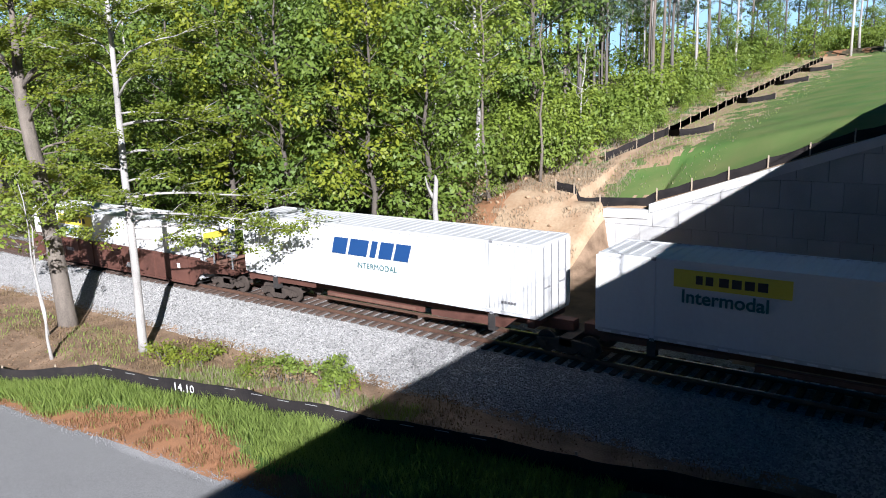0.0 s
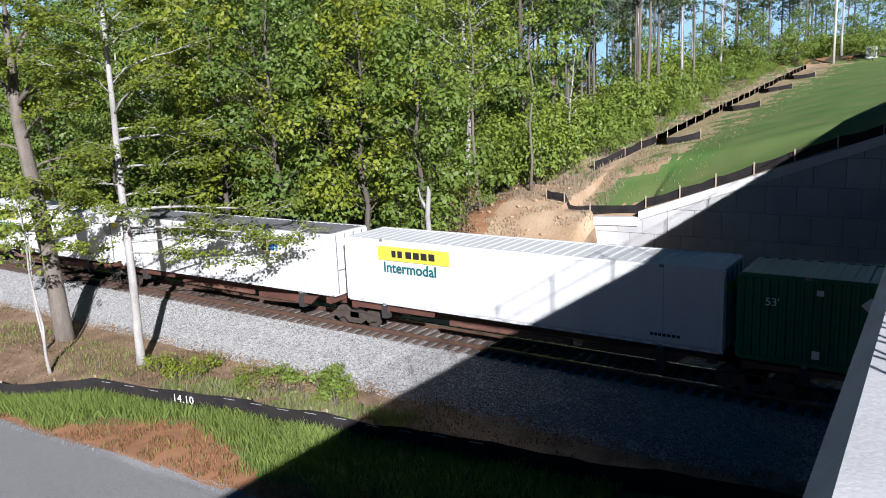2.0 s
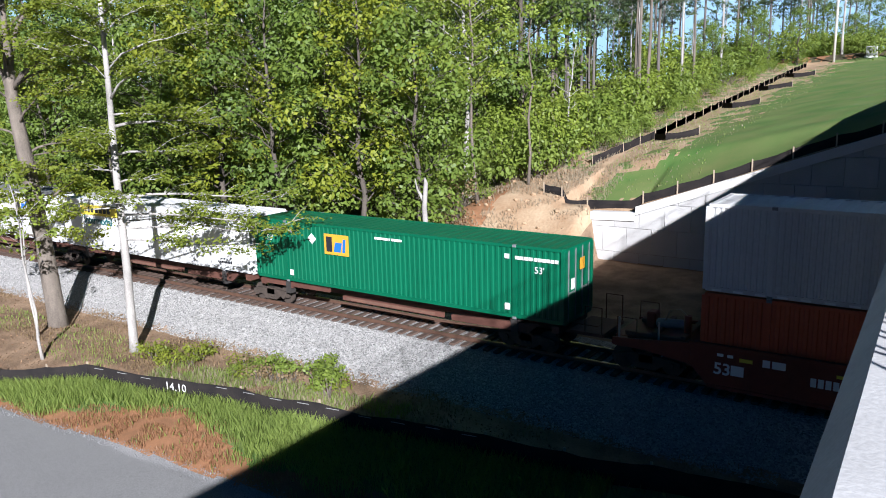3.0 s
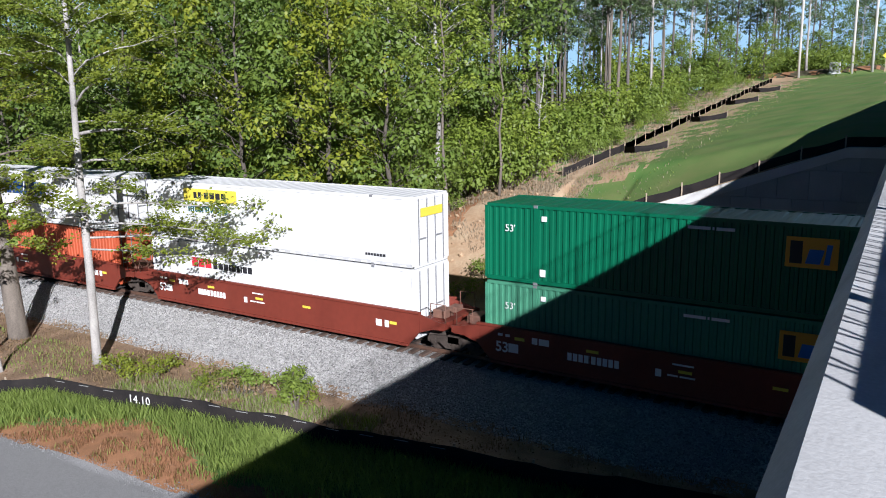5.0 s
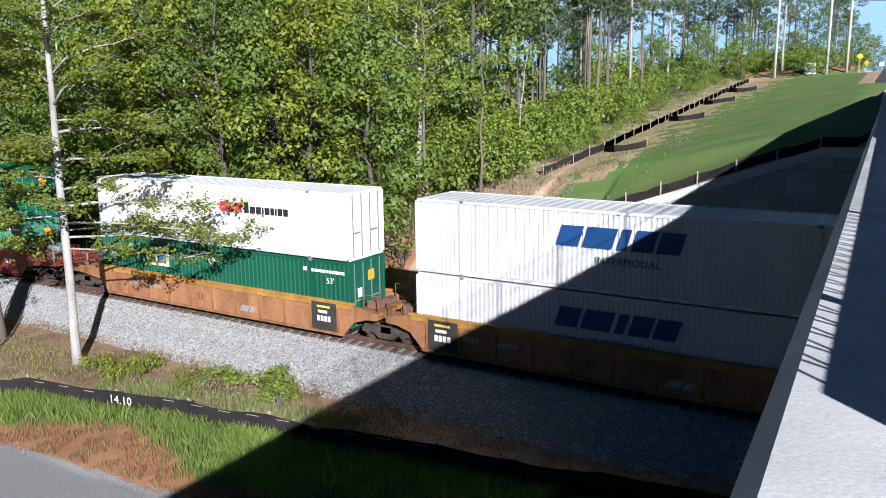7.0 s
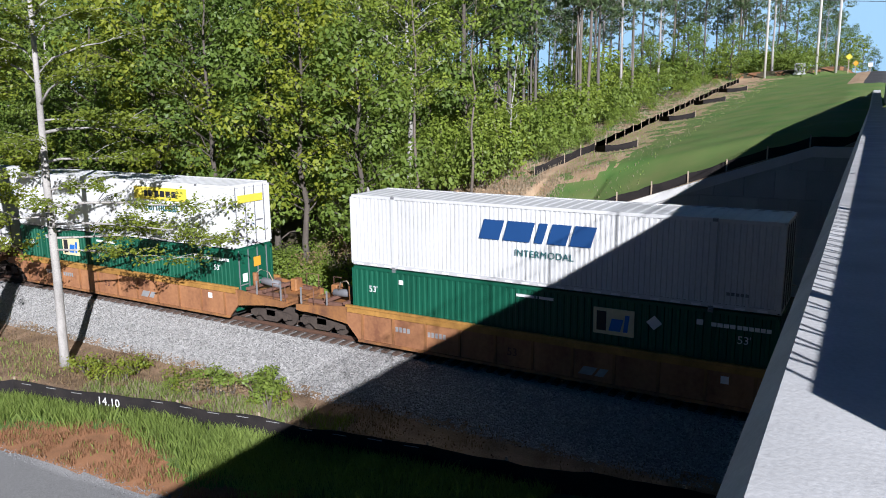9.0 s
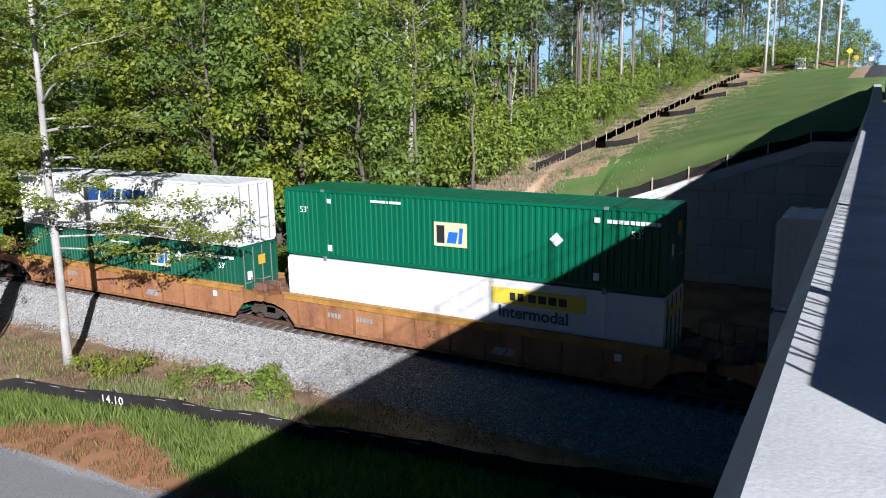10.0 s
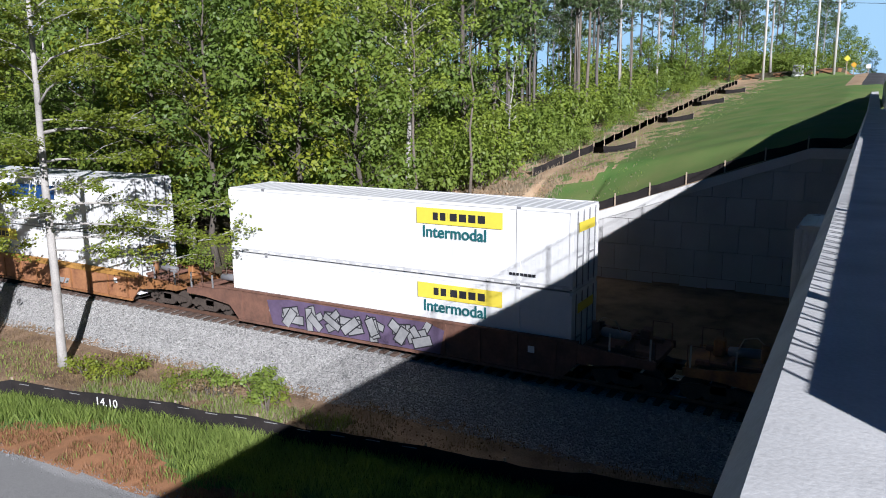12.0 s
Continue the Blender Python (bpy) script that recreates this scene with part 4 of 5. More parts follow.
container(56.8, B_Z, M_ORANGE_C, "orange-red corrugated steel container low in its well", 0.036, 0.27)
spray_paint(SPRAYED)
white_blue(56.8, T_Z)
white_red(76.0, B_Z, 3.0)
white_yellow(76.0, T_Z, 2.75)
green(95.36, B_Z, M_GREEN_O, word="faded mint green")
green(95.36, T_Z)
green(118.67, B_Z, M_GREEN_D, 3.7, dia=8.1)
white_red(118.67, T_Z, 8.9)
white_blue(138.14, B_Z)
white_blue(138.14, T_Z)
green(158.0, B_Z, M_GREEN_D, 3.7, dia=8.1)
white_yellow(158.0, T_Z, 9.85)
green(180.85, B_Z, M_GREEN_D)
white_blue(180.85, T_Z)
white_yellow(200.0, B_Z, 9.85)
green(200.0, T_Z, x=7.4, drop=0.55, pale=True)
white_yellow(219.35, B_Z, 2.75)
white_blue(219.35, T_Z)
white_yellow(242.2, B_Z, 9.85)
white_yellow(242.2, T_Z, 9.85)
white_blue(265.2, T_Z)
white_yellow(265.2, B_Z, 2.75)

# ---- trees ----


def tree(name, label, seed, height, crown_lo, radius, leaf, bark, clumps=26, per=170, size=0.34, trunk_r=0.22, lean=(0, 0), flat=1.0, spread=1.0, show_limbs=True, taper=0.2, limb=0.3, every=1):
    g = random.Random(seed)
    nr = np.random.default_rng(seed)
    t = thing(name, label, "tree", "trees of the wood")
    bm = bmesh.new()
    pts, rad = [], []
    n = 7
    bend = 0.003 if name == "pine" else 0.012
    wob = [(g.uniform(-1, 1) * bend * height, g.uniform(-1, 1) * bend * height) for _ in range(n + 1)]
    for i in range(n + 1):
        f = i / n
        w = wob[i] if i else (0, 0)
        pts.append((lean[0] * f * height + w[0], lean[1] * f * height + w[1], f * height * 0.96 - 0.3))
        rad.append(trunk_r * ((1.35 if i == 0 else 1.0) * (1 - f) + taper * f))
    tube(bm, pts, rad, 8)

    def on_trunk(z):
        f = min(0.999, max(0, z / (height * 0.96))) * n
        i = int(f)
        return Vector(pts[i]).lerp(Vector(pts[i + 1]), f - i)
    cents = []
    for k in range(clumps):
        f = (k + g.random()) / clumps
        z = crown_lo + (height - crown_lo) * f
        env = radius * (math.sin(math.pi * (0.12 + 0.83 * f)) ** 0.7) * spread
        ang = k * 2.4 + g.uniform(-0.5, 0.5)
        d = env * g.uniform(0.35, 1.0)
        base = on_trunk(max(crown_lo * 0.8, z - d * 0.45))
        c = Vector((base.x + d * math.cos(ang), base.y + d * math.sin(ang), z))
        cents.append((c, radius * g.uniform(0.2, 0.42)))
        if show_limbs and k % every == 0:
            mid = base.lerp(c, 0.5) + Vector((g.uniform(-0.3, 0.3), g.uniform(-0.3, 0.3), 0.1 * d))
            r = trunk_r * limb * (1 - 0.6 * f)
            tube(bm, [base, mid, c], [r, r * 0.65, r * 0.25], 5)
            for _ in range(2):
                e = c + Vector((g.uniform(-1, 1), g.uniform(-1, 1), g.uniform(-0.3, 0.7))) * radius * 0.35
                tube(bm, [mid, e], [r * 0.45, r * 0.15], 4)
    part("trunk", bm, bark, t)
    L, F = [], []
    for c, r in cents:
        m = int(per * (r / (0.36 * radius)) ** 2)
        v = nr.normal(size=(m, 3))
        v /= np.linalg.norm(v, axis=1)[:, None]
        F.append(v + np.array((0, 0, 0.55)))
        v = v * r * nr.uniform(0.3, 1.0, m)[:, None] ** 0.4
        v[:, 2] *= 0.62 * flat
        L.append(np.array(c) + v)
    cen = np.concatenate(L)
    part("crown", quads("crown", leaves(nr, cen, size, size * (0.3 if name == "pine" else 0.55), 0.3, None if name == "pine" else np.concatenate(F)), leaf), None, t)
    return t


def shrub(seed, leaf, r=1.0, h=1.4, n=420, size=0.2):
    nr = np.random.default_rng(seed)
    g = random.Random(seed)
    t = thing("shrub", "leafy green wild shrub at the wood's edge", "shrub", "shrubs of the brush")
    bm = bmesh.new()
    L, F = [], []
    for k in range(7):
        a, d = k * 2.4, r * g.uniform(0.2, 0.8)
        tip = Vector((d * math.cos(a), d * math.sin(a), h * g.uniform(0.3, 1.0)))
        tube(bm, [(0, 0, -0.15), tip * 0.55 + Vector((0, 0, 0.1)), tip], [0.03, 0.02, 0.008], 4)
        v = nr.normal(size=(n // 7, 3)) * r * 0.24
        v[:, 2] *= 0.9
        L.append(np.array(tip) + v)
        F.append(v / (np.linalg.norm(v, axis=1)[:, None] + 1e-6) + np.array((0, 0, 0.6)))
    part("stem", bm, M_BARK, t)
    c = np.concatenate(L)
    c[:, 2] = np.maximum(c[:, 2], 0.03)
    part("foliage", quads("foliage", leaves(nr, c, size, size * 0.55, 0.3, np.concatenate(F)), leaf), None, t)
    return t


def put(ob, x, y, turn=0.0, sc=1.0, sink=0.0):
    ob.matrix_basis = pose(x, y, ground_z(x, y) - sink, 0, 0, turn)
    ob.scale = (sc, sc, sc)
    return ob


def again(ob, x, y, turn, sc):
    o = copy_thing(ob, pose(x, y, ground_z(x, y), 0, 0, turn))
    o.scale = (sc, sc, sc)
    return o


g = random.Random(11)
BROAD = "leafy spring broadleaf tree with a grey trunk darkened for shade"
kinds = [
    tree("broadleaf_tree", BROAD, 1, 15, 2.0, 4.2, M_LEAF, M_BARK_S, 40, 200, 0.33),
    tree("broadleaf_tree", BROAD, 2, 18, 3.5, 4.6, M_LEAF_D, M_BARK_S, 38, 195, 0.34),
    tree("broadleaf_tree", "yellow-green spring broadleaf tree with a grey trunk darkened for shade", 3, 17, 4.5, 4.2, M_LEAF_Y, M_BARK_S, 36, 190, 0.33),
    tree("broadleaf_tree", "airy light green spring tree with pale limbs", 4, 19, 6.0, 3.6, M_LEAF_L, M_BARK_P, 30, 165, 0.29, 0.18),
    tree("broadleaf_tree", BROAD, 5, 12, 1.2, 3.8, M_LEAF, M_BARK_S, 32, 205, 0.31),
]
spots = [(-31.5, 37.0), (-40, 38.5), (-35, 36), (-46, 37), (-52, 36.5), (-58, 38)]
for k, t in enumerate(kinds):
    put(t, *spots[k], 40 * k, 1.0)
# rows of the wood, front to back
rows = [(36.0, -96, -36.5, 4.2, (0, 4, 1, 0, 4, 2)), (41.5, -100, -34.5, 4.8, (0, 1, 2, 3)), (48, -112, -33, 5.2, (1, 0, 3, 1)), (57, -110, -34, 8.5, (1, 3, 2))]
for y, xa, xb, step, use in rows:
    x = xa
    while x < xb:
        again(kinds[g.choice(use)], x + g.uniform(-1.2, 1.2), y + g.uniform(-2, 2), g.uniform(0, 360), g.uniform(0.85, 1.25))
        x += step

# brush along the hillside fence
brush = [shrub(31, M_BUSH, 1.5, 2.4, 660, 0.23), shrub(32, M_LEAF_L, 1.3, 2.8, 600, 0.22), shrub(33, M_BUSH, 1.8, 1.8, 660, 0.22), shrub(34, M_LEAF, 1.4, 2.2, 600, 0.23)]
FAR_BRUSH = {}


def far_brush(ob, x, y, turn, sc):
    """Keeps the leaves of a far shrub for one joined mesh."""
    leaf = [o for o in ob.children if o.name.startswith("foliage")][0].data
    co = np.empty(len(leaf.vertices) * 3, dtype=np.float32)
    leaf.vertices.foreach_get("co", co)
    m = np.array(pose(x, y, ground_z(x, y), 0, 0, turn).to_3x3()) * sc
    V = co.reshape(-1, 3) @ m.T + np.array((x, y, ground_z(x, y)))
    FAR_BRUSH.setdefault(leaf.materials[0].name, []).append(V.reshape(-1, 4, 3)[::2])


# pines on the rise
PINE_L = "tall bare-stemmed pine with a thin high crown"
pines = [
    tree("pine", PINE_L, 21, 26, 11, 3.2, M_PINE, M_BARK_D, 34, 62, 0.6, 0.2, flat=0.8),
    tree("pine", PINE_L, 22, 29, 12, 3.0, M_PINE, M_BARK, 32, 62, 0.6, 0.19, flat=0.8),
    tree("pine", PINE_L, 23, 23, 9, 2.8, M_PINE, M_BARK_P, 28, 62, 0.56, 0.16, flat=0.8),
]
for k, p in enumerate(pines):
    put(p, -36 + 3 * k, 72 + 5 * k)
for i in range(90):
    y = g.uniform(88, 165)
    far_brush(brush[i % 4], g.uniform(-26 - 0.45 * y, -30 if y < 126 else -16), y, 40 * i, g.uniform(1.6, 2.6))
for i in range(112):
    y = g.uniform(60, 175)
    lim = -30 if y < 126 else -14 - 0.02 * y
    again(pines[i % 3], g.uniform(-30 - 0.5 * y, lim), y, g.uniform(0, 360), g.uniform(0.8, 1.15))

for k, b in enumerate(brush):
    put(b, -29 - 2 * k, 56 + k)
for i in range(230):
    y = 47 + 75 * g.random() ** 1.3
    x = -27.5 - (y - 40) * 0.04 - 14 * g.random() ** 1.4
    (again if y < 70 else far_brush)(brush[i % 4], x, y, g.uniform(0, 360), g.uniform(0.8, 1.7))
# unseen trees east of the bridge, added to hold skylight off the shaded ground
for i in range(6):
    again(kinds[i % 3], g.uniform(16, 50), g.uniform(-20, 75), 15 * i, g.uniform(0.9, 1.3))
for i in range(60):
    y = 50 + 74 * g.random()
    (again if y < 70 else far_brush)(brush[i % 4], -26.3 - 3 * g.random(), y, g.uniform(0, 360), g.uniform(0.35, 0.8))
for i in range(60):
    again(brush[i % 4], g.uniform(-75, -32), g.uniform(32.5, 35), g.uniform(0, 360), g.uniform(0.5, 1.1))
for x, y, sc in ((-30, 112, 0.75), (-27, 128, 0.7), (-33, 104, 0.6), (-38, 118, 0.7), (-45, 110, 0.8), (-52, 122, 0.8), (-35, 140, 0.8), (-22, 150, 0.7), (-28, 160, 0.9)):
    again(kinds[4], x, y, 30 * sc, sc)
for x, y, sc in ((-24, 186, 1.15), (-21, 205, 1.05), (-19.5, 232, 0.95), (-17.5, 262, 0.85), (-15, 296, 0.75), (-12.5, 330, 0.6)):
    again(kinds[1], x, y, y, sc)
for i in range(16):
    again(kinds[i % 3], g.uniform(9, 40), g.uniform(150, 330), 10 * i, g.uniform(1.0, 1.4))

for i in range(150):
    far_brush(brush[(0, 3)[i % 2]], g.uniform(-140, -44), 66 + g.uniform(-4, 12), 50 * i, g.uniform(2.2, 3.4))
for i in range(9):
    again(kinds[(1, 0, 1)[i % 3]], -84 + 5.6 * i, 63 + g.uniform(-2, 2), 70 * i, g.uniform(1.2, 1.5))
# undergrowth on the crest behind the poles
for i in range(70):
    far_brush(brush[i % 4], g.uniform(-40, -10.5), g.uniform(134, 150), 40 * i, g.uniform(1.0, 2.2))
for i in range(9):
    again(pines[i % 3], g.uniform(-34, -14), g.uniform(138, 165), 77 * i, g.uniform(0.8, 1.1))
for name, pieces in FAR_BRUSH.items():
    tagged(new("far_brush", quads("far_brush", np.concatenate(pieces), bpy.data.materials[name])), "dense green brush on the far hillside", "brush", kind="stuff")

for x, y, sc in ((-29.5, 32.6, 0.9), (-28.2, 33.2, 0.7), (-27.0, 32.4, 0.6), (-30.6, 31.8, 0.8), (-25.8, 36.0, 0.6), (-24.6, 37.2, 0.7), (-25.4, 38.2, 0.6)):
    again(brush[int(sc * 10) % 4], x, y, 90 * sc, sc)
dry_brush = shrub(35, M_DRY, 1.2, 1.9, 260, 0.16)
tagged(dry_brush, "brown leafless tangle of brush on the cut bank", "shrub")
put(dry_brush, -31.5, 36.5)
for i in range(16):
    again(dry_brush, g.uniform(-36, -29.8), g.uniform(33.5, 42), g.uniform(0, 360), g.uniform(0.6, 1.3))
for i in range(16):
    again(brush[i % 4], g.uniform(-37, -30.2), g.uniform(34, 44), g.uniform(0, 360), g.uniform(0.5, 1.0))

# foreground trees beside the track


def limb_tree(name, label, seed, trunk, radii, limbs, bark, leaf, per_twig, size):
    """Trunk along given points; each limb is (height, heading, length, rise, radius) with twigs and leaves."""
    g, nr = random.Random(seed), np.random.default_rng(seed)
    t = thing(name, label, "tree", "trees beside the track")
    bm = bmesh.new()
    tube(bm, trunk, radii, 10)
    L = []

    def at(z):
        for a, b in zip(trunk, trunk[1:]):
            if z <= b[2]:
                return Vector(a).lerp(Vector(b), (z - a[2]) / (b[2] - a[2]))
        return Vector(trunk[-1])

    for z, head, length, rise, r in limbs:
        a = radians(head)
        base, pts = at(z), []
        for k in range(7):
            f = k / 6
            turn = a + 0.25 * f * g.uniform(-1, 1)
            lift = rise * length * (f ** 0.6) - 0.10 * length * f * f
            pts.append(base + Vector((math.cos(turn) * length * f, math.sin(turn) * length * f, lift + g.uniform(-0.06, 0.06) * f * length * 0.4)))
        tube(bm, pts, [r * (1 - 0.88 * k / 6) for k in range(7)], 6)
        for k in range(int(5 + length * 2.4)):
            f = g.uniform(0.22, 1.0) * 5.99
            p = pts[int(f)].lerp(pts[int(f) + 1], f % 1)
            ta = a + g.choice((-1, 1)) * g.uniform(0.3, 1.3)
            tl = g.uniform(0.4, 1.1) * min(1.6, 0.3 * length + 0.3)
            q = p + Vector((math.cos(ta) * tl, math.sin(ta) * tl, g.uniform(-0.25, 0.5) * tl))
            m = p.lerp(q, 0.5) + Vector((0, 0, 0.08 * tl))
            tube(bm, [p, m, q], [r * 0.22 + 0.006, r * 0.13 + 0.005, 0.004], 4)
            if f > 1.6:
                n = int(per_twig * g.uniform(0.5, 1.4) * (1.7 if z > 10.4 else 1.0))
                u = nr.uniform(0.25, 1.1, n)[:, None]
                L.append(np.array(p) * (1 - u) + np.array(q) * u + nr.normal(size=(n, 3)) * (0.17, 0.17, 0.10))
    part("trunk", bm, bark, t)
    cen = np.concatenate(L)
    up = np.tile(np.array((0.2, -0.2, 1.0)), (len(cen), 1))
    part("crown", quads("crown", leaves(nr, cen, size, size * 0.62, 0.3, up), leaf), None, t)
    return t


lg = random.Random(77)
limbs = [(10.6, 25, 2.9, 0.05, 0.05), (10.1, 38, 4.5, 0.10, 0.075), (8.9, 30, 4.0, 0.10, 0.06), (7.7, 20, 2.6, 0.15, 0.05), (7.0, 40, 7.6, 0.06, 0.07), (8.2, 205, 2.0, 0.1, 0.04),
         (6.3, 28, 8.0, 0.02, 0.06), (5.7, 50, 6.6, 0.0, 0.055), (5.2, 20, 5.2, 0.02, 0.05), (6.0, 70, 4.2, 0.0, 0.045), (6.6, 240, 2.6, 0.06, 0.045), (9.4, 160, 3.0, 0.2, 0.05), (9.6, 300, 2.6, 0.1, 0.045), (7.4, 330, 3.0, 0.02, 0.045)]
limbs += [(11.2 + 0.42 * k, 137 * k, 3.6 - 0.085 * k + lg.uniform(-0.4, 0.6), 0.45 + 0.02 * k, 0.06 - 0.0015 * k) for k in range(21)]
t1 = limb_tree("slender_tree", "slender pale-barked tree with long level limbs and sparse spring leaves", 41,
               [(0, 0, -0.3), (0.02, 0, 0.6), (0.1, 0.02, 4), (0.12, 0, 8), (0.2, 0.04, 12), (0.34, 0.0, 16), (0.4, 0.0, 21)], [0.25, 0.2, 0.18, 0.155, 0.12, 0.08, 0.02], limbs, M_BARK_P, M_LEAF_F, 42, 0.17)
put(t1, -34.9, 19.5)
limbs = [(11.2, 175, 4.4, 0.95, 0.17), (11.6, 20, 4.2, 0.62, 0.15), (12.4, 120, 3.0, 1.5, 0.15), (8.6, 60, 3.6, 0.3, 0.07), (5.4, 35, 2.6, 0.9, 0.09), (4.4, 230, 3.2, 0.3, 0.06), (6.5, 300, 3.4, 0.2, 0.06), (9.4, 200, 3.8, 0.3, 0.07)]
limbs += [(10 + 0.55 * k, 137 * k, 4.2 - 0.1 * k, 0.5, 0.07) for k in range(16)]
limbs += [(4.5 + 0.5 * k, 20 + 97 * k, 3.2, 0.12, 0.045) for k in range(9)]
t2 = limb_tree("forked_tree", "stout grey-barked forked tree with spring leaves", 42,
               [(0, 0, -0.3), (-0.05, 0, 0.5), (-0.35, 0, 4), (-0.95, 0, 8), (-1.55, 0.0, 11.5), (-1.7, 0.2, 15), (-1.6, 0.3, 20)], [0.58, 0.46, 0.42, 0.38, 0.30, 0.14, 0.03], limbs, M_BARK, M_LEAF_F, 46, 0.18)
put(t2, -41.9, 19.9)
for x, y, lean, h, s in ((-37.9, 16.9, (-0.09, 0), 9, 43), (-41.0, 18.4, (-0.05, 0), 8, 44)):
    put(tree("sapling", "thin pale leaning sapling with few leaves", s, h, 4.5, 1.6, M_LEAF_L, M_BARK_P, 12, 40, 0.24, 0.075, lean=lean), x, y)

put(tree("slim_tree", "slim grey-stemmed tree with sparse light leaves", 45, 19, 7.0, 2.6, M_LEAF_L, M_BARK, 24, 120, 0.26, 0.12, lean=(-0.02, 0)), -31.0, 43.0)
put(tree("slim_tree", "slim grey-stemmed tree with sparse light leaves", 46, 17, 6.0, 2.4, M_LEAF_L, M_BARK, 22, 120, 0.26, 0.1, lean=(0.03, 0)), -28.6, 45.5)
put(tree("slim_tree", "crooked pale bare-limbed tree at the wood's edge", 47, 9, 4.0, 1.6, M_LEAF_L, M_BARK_P, 14, 14, 0.25, 0.1, lean=(0.06, 0)), -28.4, 51)
snag = thing("dead_trunk", "pale broken dead trunk at the wood's edge", "tree stump")
bm = bmesh.new()
tube(bm, [(0, 0, -0.5), (0.05, 0, 2.5), (-0.1, 0, 4.6), (0.05, 0, 6.0), (0.0, 0, 6.3)], [0.2, 0.17, 0.15, 0.12, 0.04], 8)
tube(bm, [(-0.05, 0, 4.9), (-0.6, 0.1, 5.6), (-0.75, 0.1, 6.2)], [0.12, 0.07, 0.02], 6)
part("trunk", bm, M_BARK_P, snag)
put(snag, -28.8, 34.0)

# ---- fences ----


def silt_fence(name, pts, h, fabric, label, step=2.2, post_h=0.25, front=False):
    f = thing(name, label, "silt fence", kind="")
    P = [Vector((x, y, ground_z(x, y))) for x, y in pts]
    # posts and one strip of fabric for each bay
    run = []
    for a, b in zip(P, P[1:]):
        n = max(1, int((b - a).length / step))
        run += [(a.lerp(b, k / n).x, a.lerp(b, k / n).y) for k in range(n)]
    run.append((P[-1].x, P[-1].y))
    gg = random.Random(len(pts) + int(h * 100))
    for k, (x, y) in enumerate(run):
        z = ground_z(x, y)
        bm = bmesh.new()
        box(bm, x - 0.035, x + 0.035, y + (-0.12 if front else 0.02), y + (-0.075 if front else 0.07), z - 0.1, z + h + post_h * gg.uniform(0.3, 1.0))
        part("stake", bm, M_STAKE, f)
        if k + 1 < len(run):
            x2, y2 = run[k + 1]
            bm = bmesh.new()
            m = 5
            prev = None
            for q in range(m + 1):
                u = q / m
                xx, yy = x + (x2 - x) * u, y + (y2 - y) * u
                zz = ground_z(xx, yy)
                sag = 0.07 * math.sin(math.pi * u) * gg.uniform(0.5, 1.5)
                bul = 0.05 * math.sin(math.pi * u)
                ring = [bm.verts.new((xx, yy + o, zz + e)) for o, e in ((-0.012, -0.08), (-0.02 - bul, h * 0.45), (-0.006, h - sag), (0.006, h - sag), (0.0 - bul, h * 0.45), (0.012, -0.08))]
                if prev:
                    for w in range(6):
                        bm.faces.new((prev[w], ring[w], ring[(w + 1) % 6], prev[(w + 1) % 6]))
                else:
                    bm.faces.new(ring)
                prev = ring
            bm.faces.new(prev[::-1])
            part("fabric", bm, fabric, f)
    return f


near_fence = silt_fence("silt_fence", FENCE_LINE, 0.78, M_FABRIC,
                        "sagging black silt fence on the grass bank", 2.4, 0.12)
mark = lettering("chalk_mark", "14.10", 0.44, M_LETTER, near_fence, -29.2, 17.0, -1.18, 1.1)
mark.matrix_basis = pose(-29.2, 17.0, -1.18, 90, 0, 9.5)
tagged(mark, "white sprayed figures")
for q in range(14):
    x = -33.0 + 1.25 * q
    if not -29.6 < x < -27.9:
        o = boxes("printed_line", M_SILVER, near_fence, (0, 0.5, -0.004, 0.0, 0, 0.022), label="faded white print")
        o.matrix_basis = pose(x, lerp_table(FENCE_LINE, x) - 0.05, ground_z(x, lerp_table(FENCE_LINE, x)) + 0.66, 0, 0, 9.5)
silt_fence("silt_fence", [(-26.6, 44.0), (-25.2, 43.7), (-23.5, 43.75), (-20, 43.8), (-14, 43.8), (-8, 43.8), (-5.2, 43.8)], 0.56, M_FABRIC, "black silt fence with pale stakes along the wall top", 2.1, 0.2, True)
silt_fence("silt_fence", [(-26.2, 50.5), (-25.3, 54), (-25.0, 60), (-25.0, 78), (-25, 95), (-25, 124)], 0.62, M_FABRIC, "black silt fence climbing the grass slope", 2.4)
for y in (58, 77, 92, 106):
    silt_fence("silt_fence", [(-24.6, y + 0.8), (-23.2, y - 0.9), (-20.9, y - 0.4)], 0.55, M_FABRIC, "short hooked black silt fence on the slope", 1.3)

# ---- grass ----


def grass(name, label, seed, spots, hgt, wid, material):
    nr = np.random.default_rng(seed)
    P = np.array(spots)
    n = len(P)
    a = nr.uniform(0, math.tau, n)
    h = hgt * nr.uniform(0.45, 1.25, n)
    lean = nr.normal(0, 0.19, (n, 2)) * h[:, None]
    w = np.stack((np.cos(a), np.sin(a), np.zeros(n)), 1) * (wid * nr.uniform(0.6, 1.3, n))[:, None]
    tip = P + np.column_stack((lean, h))
    mid = P + np.column_stack((lean * 0.35, h * 0.55))
    V = np.stack((P - w * 0.5, P + w * 0.5, tip, mid - w * 0.45), 1)
    ob = new(name, quads(name, V, material))
    return tagged(ob, label, "grass", kind="stuff")


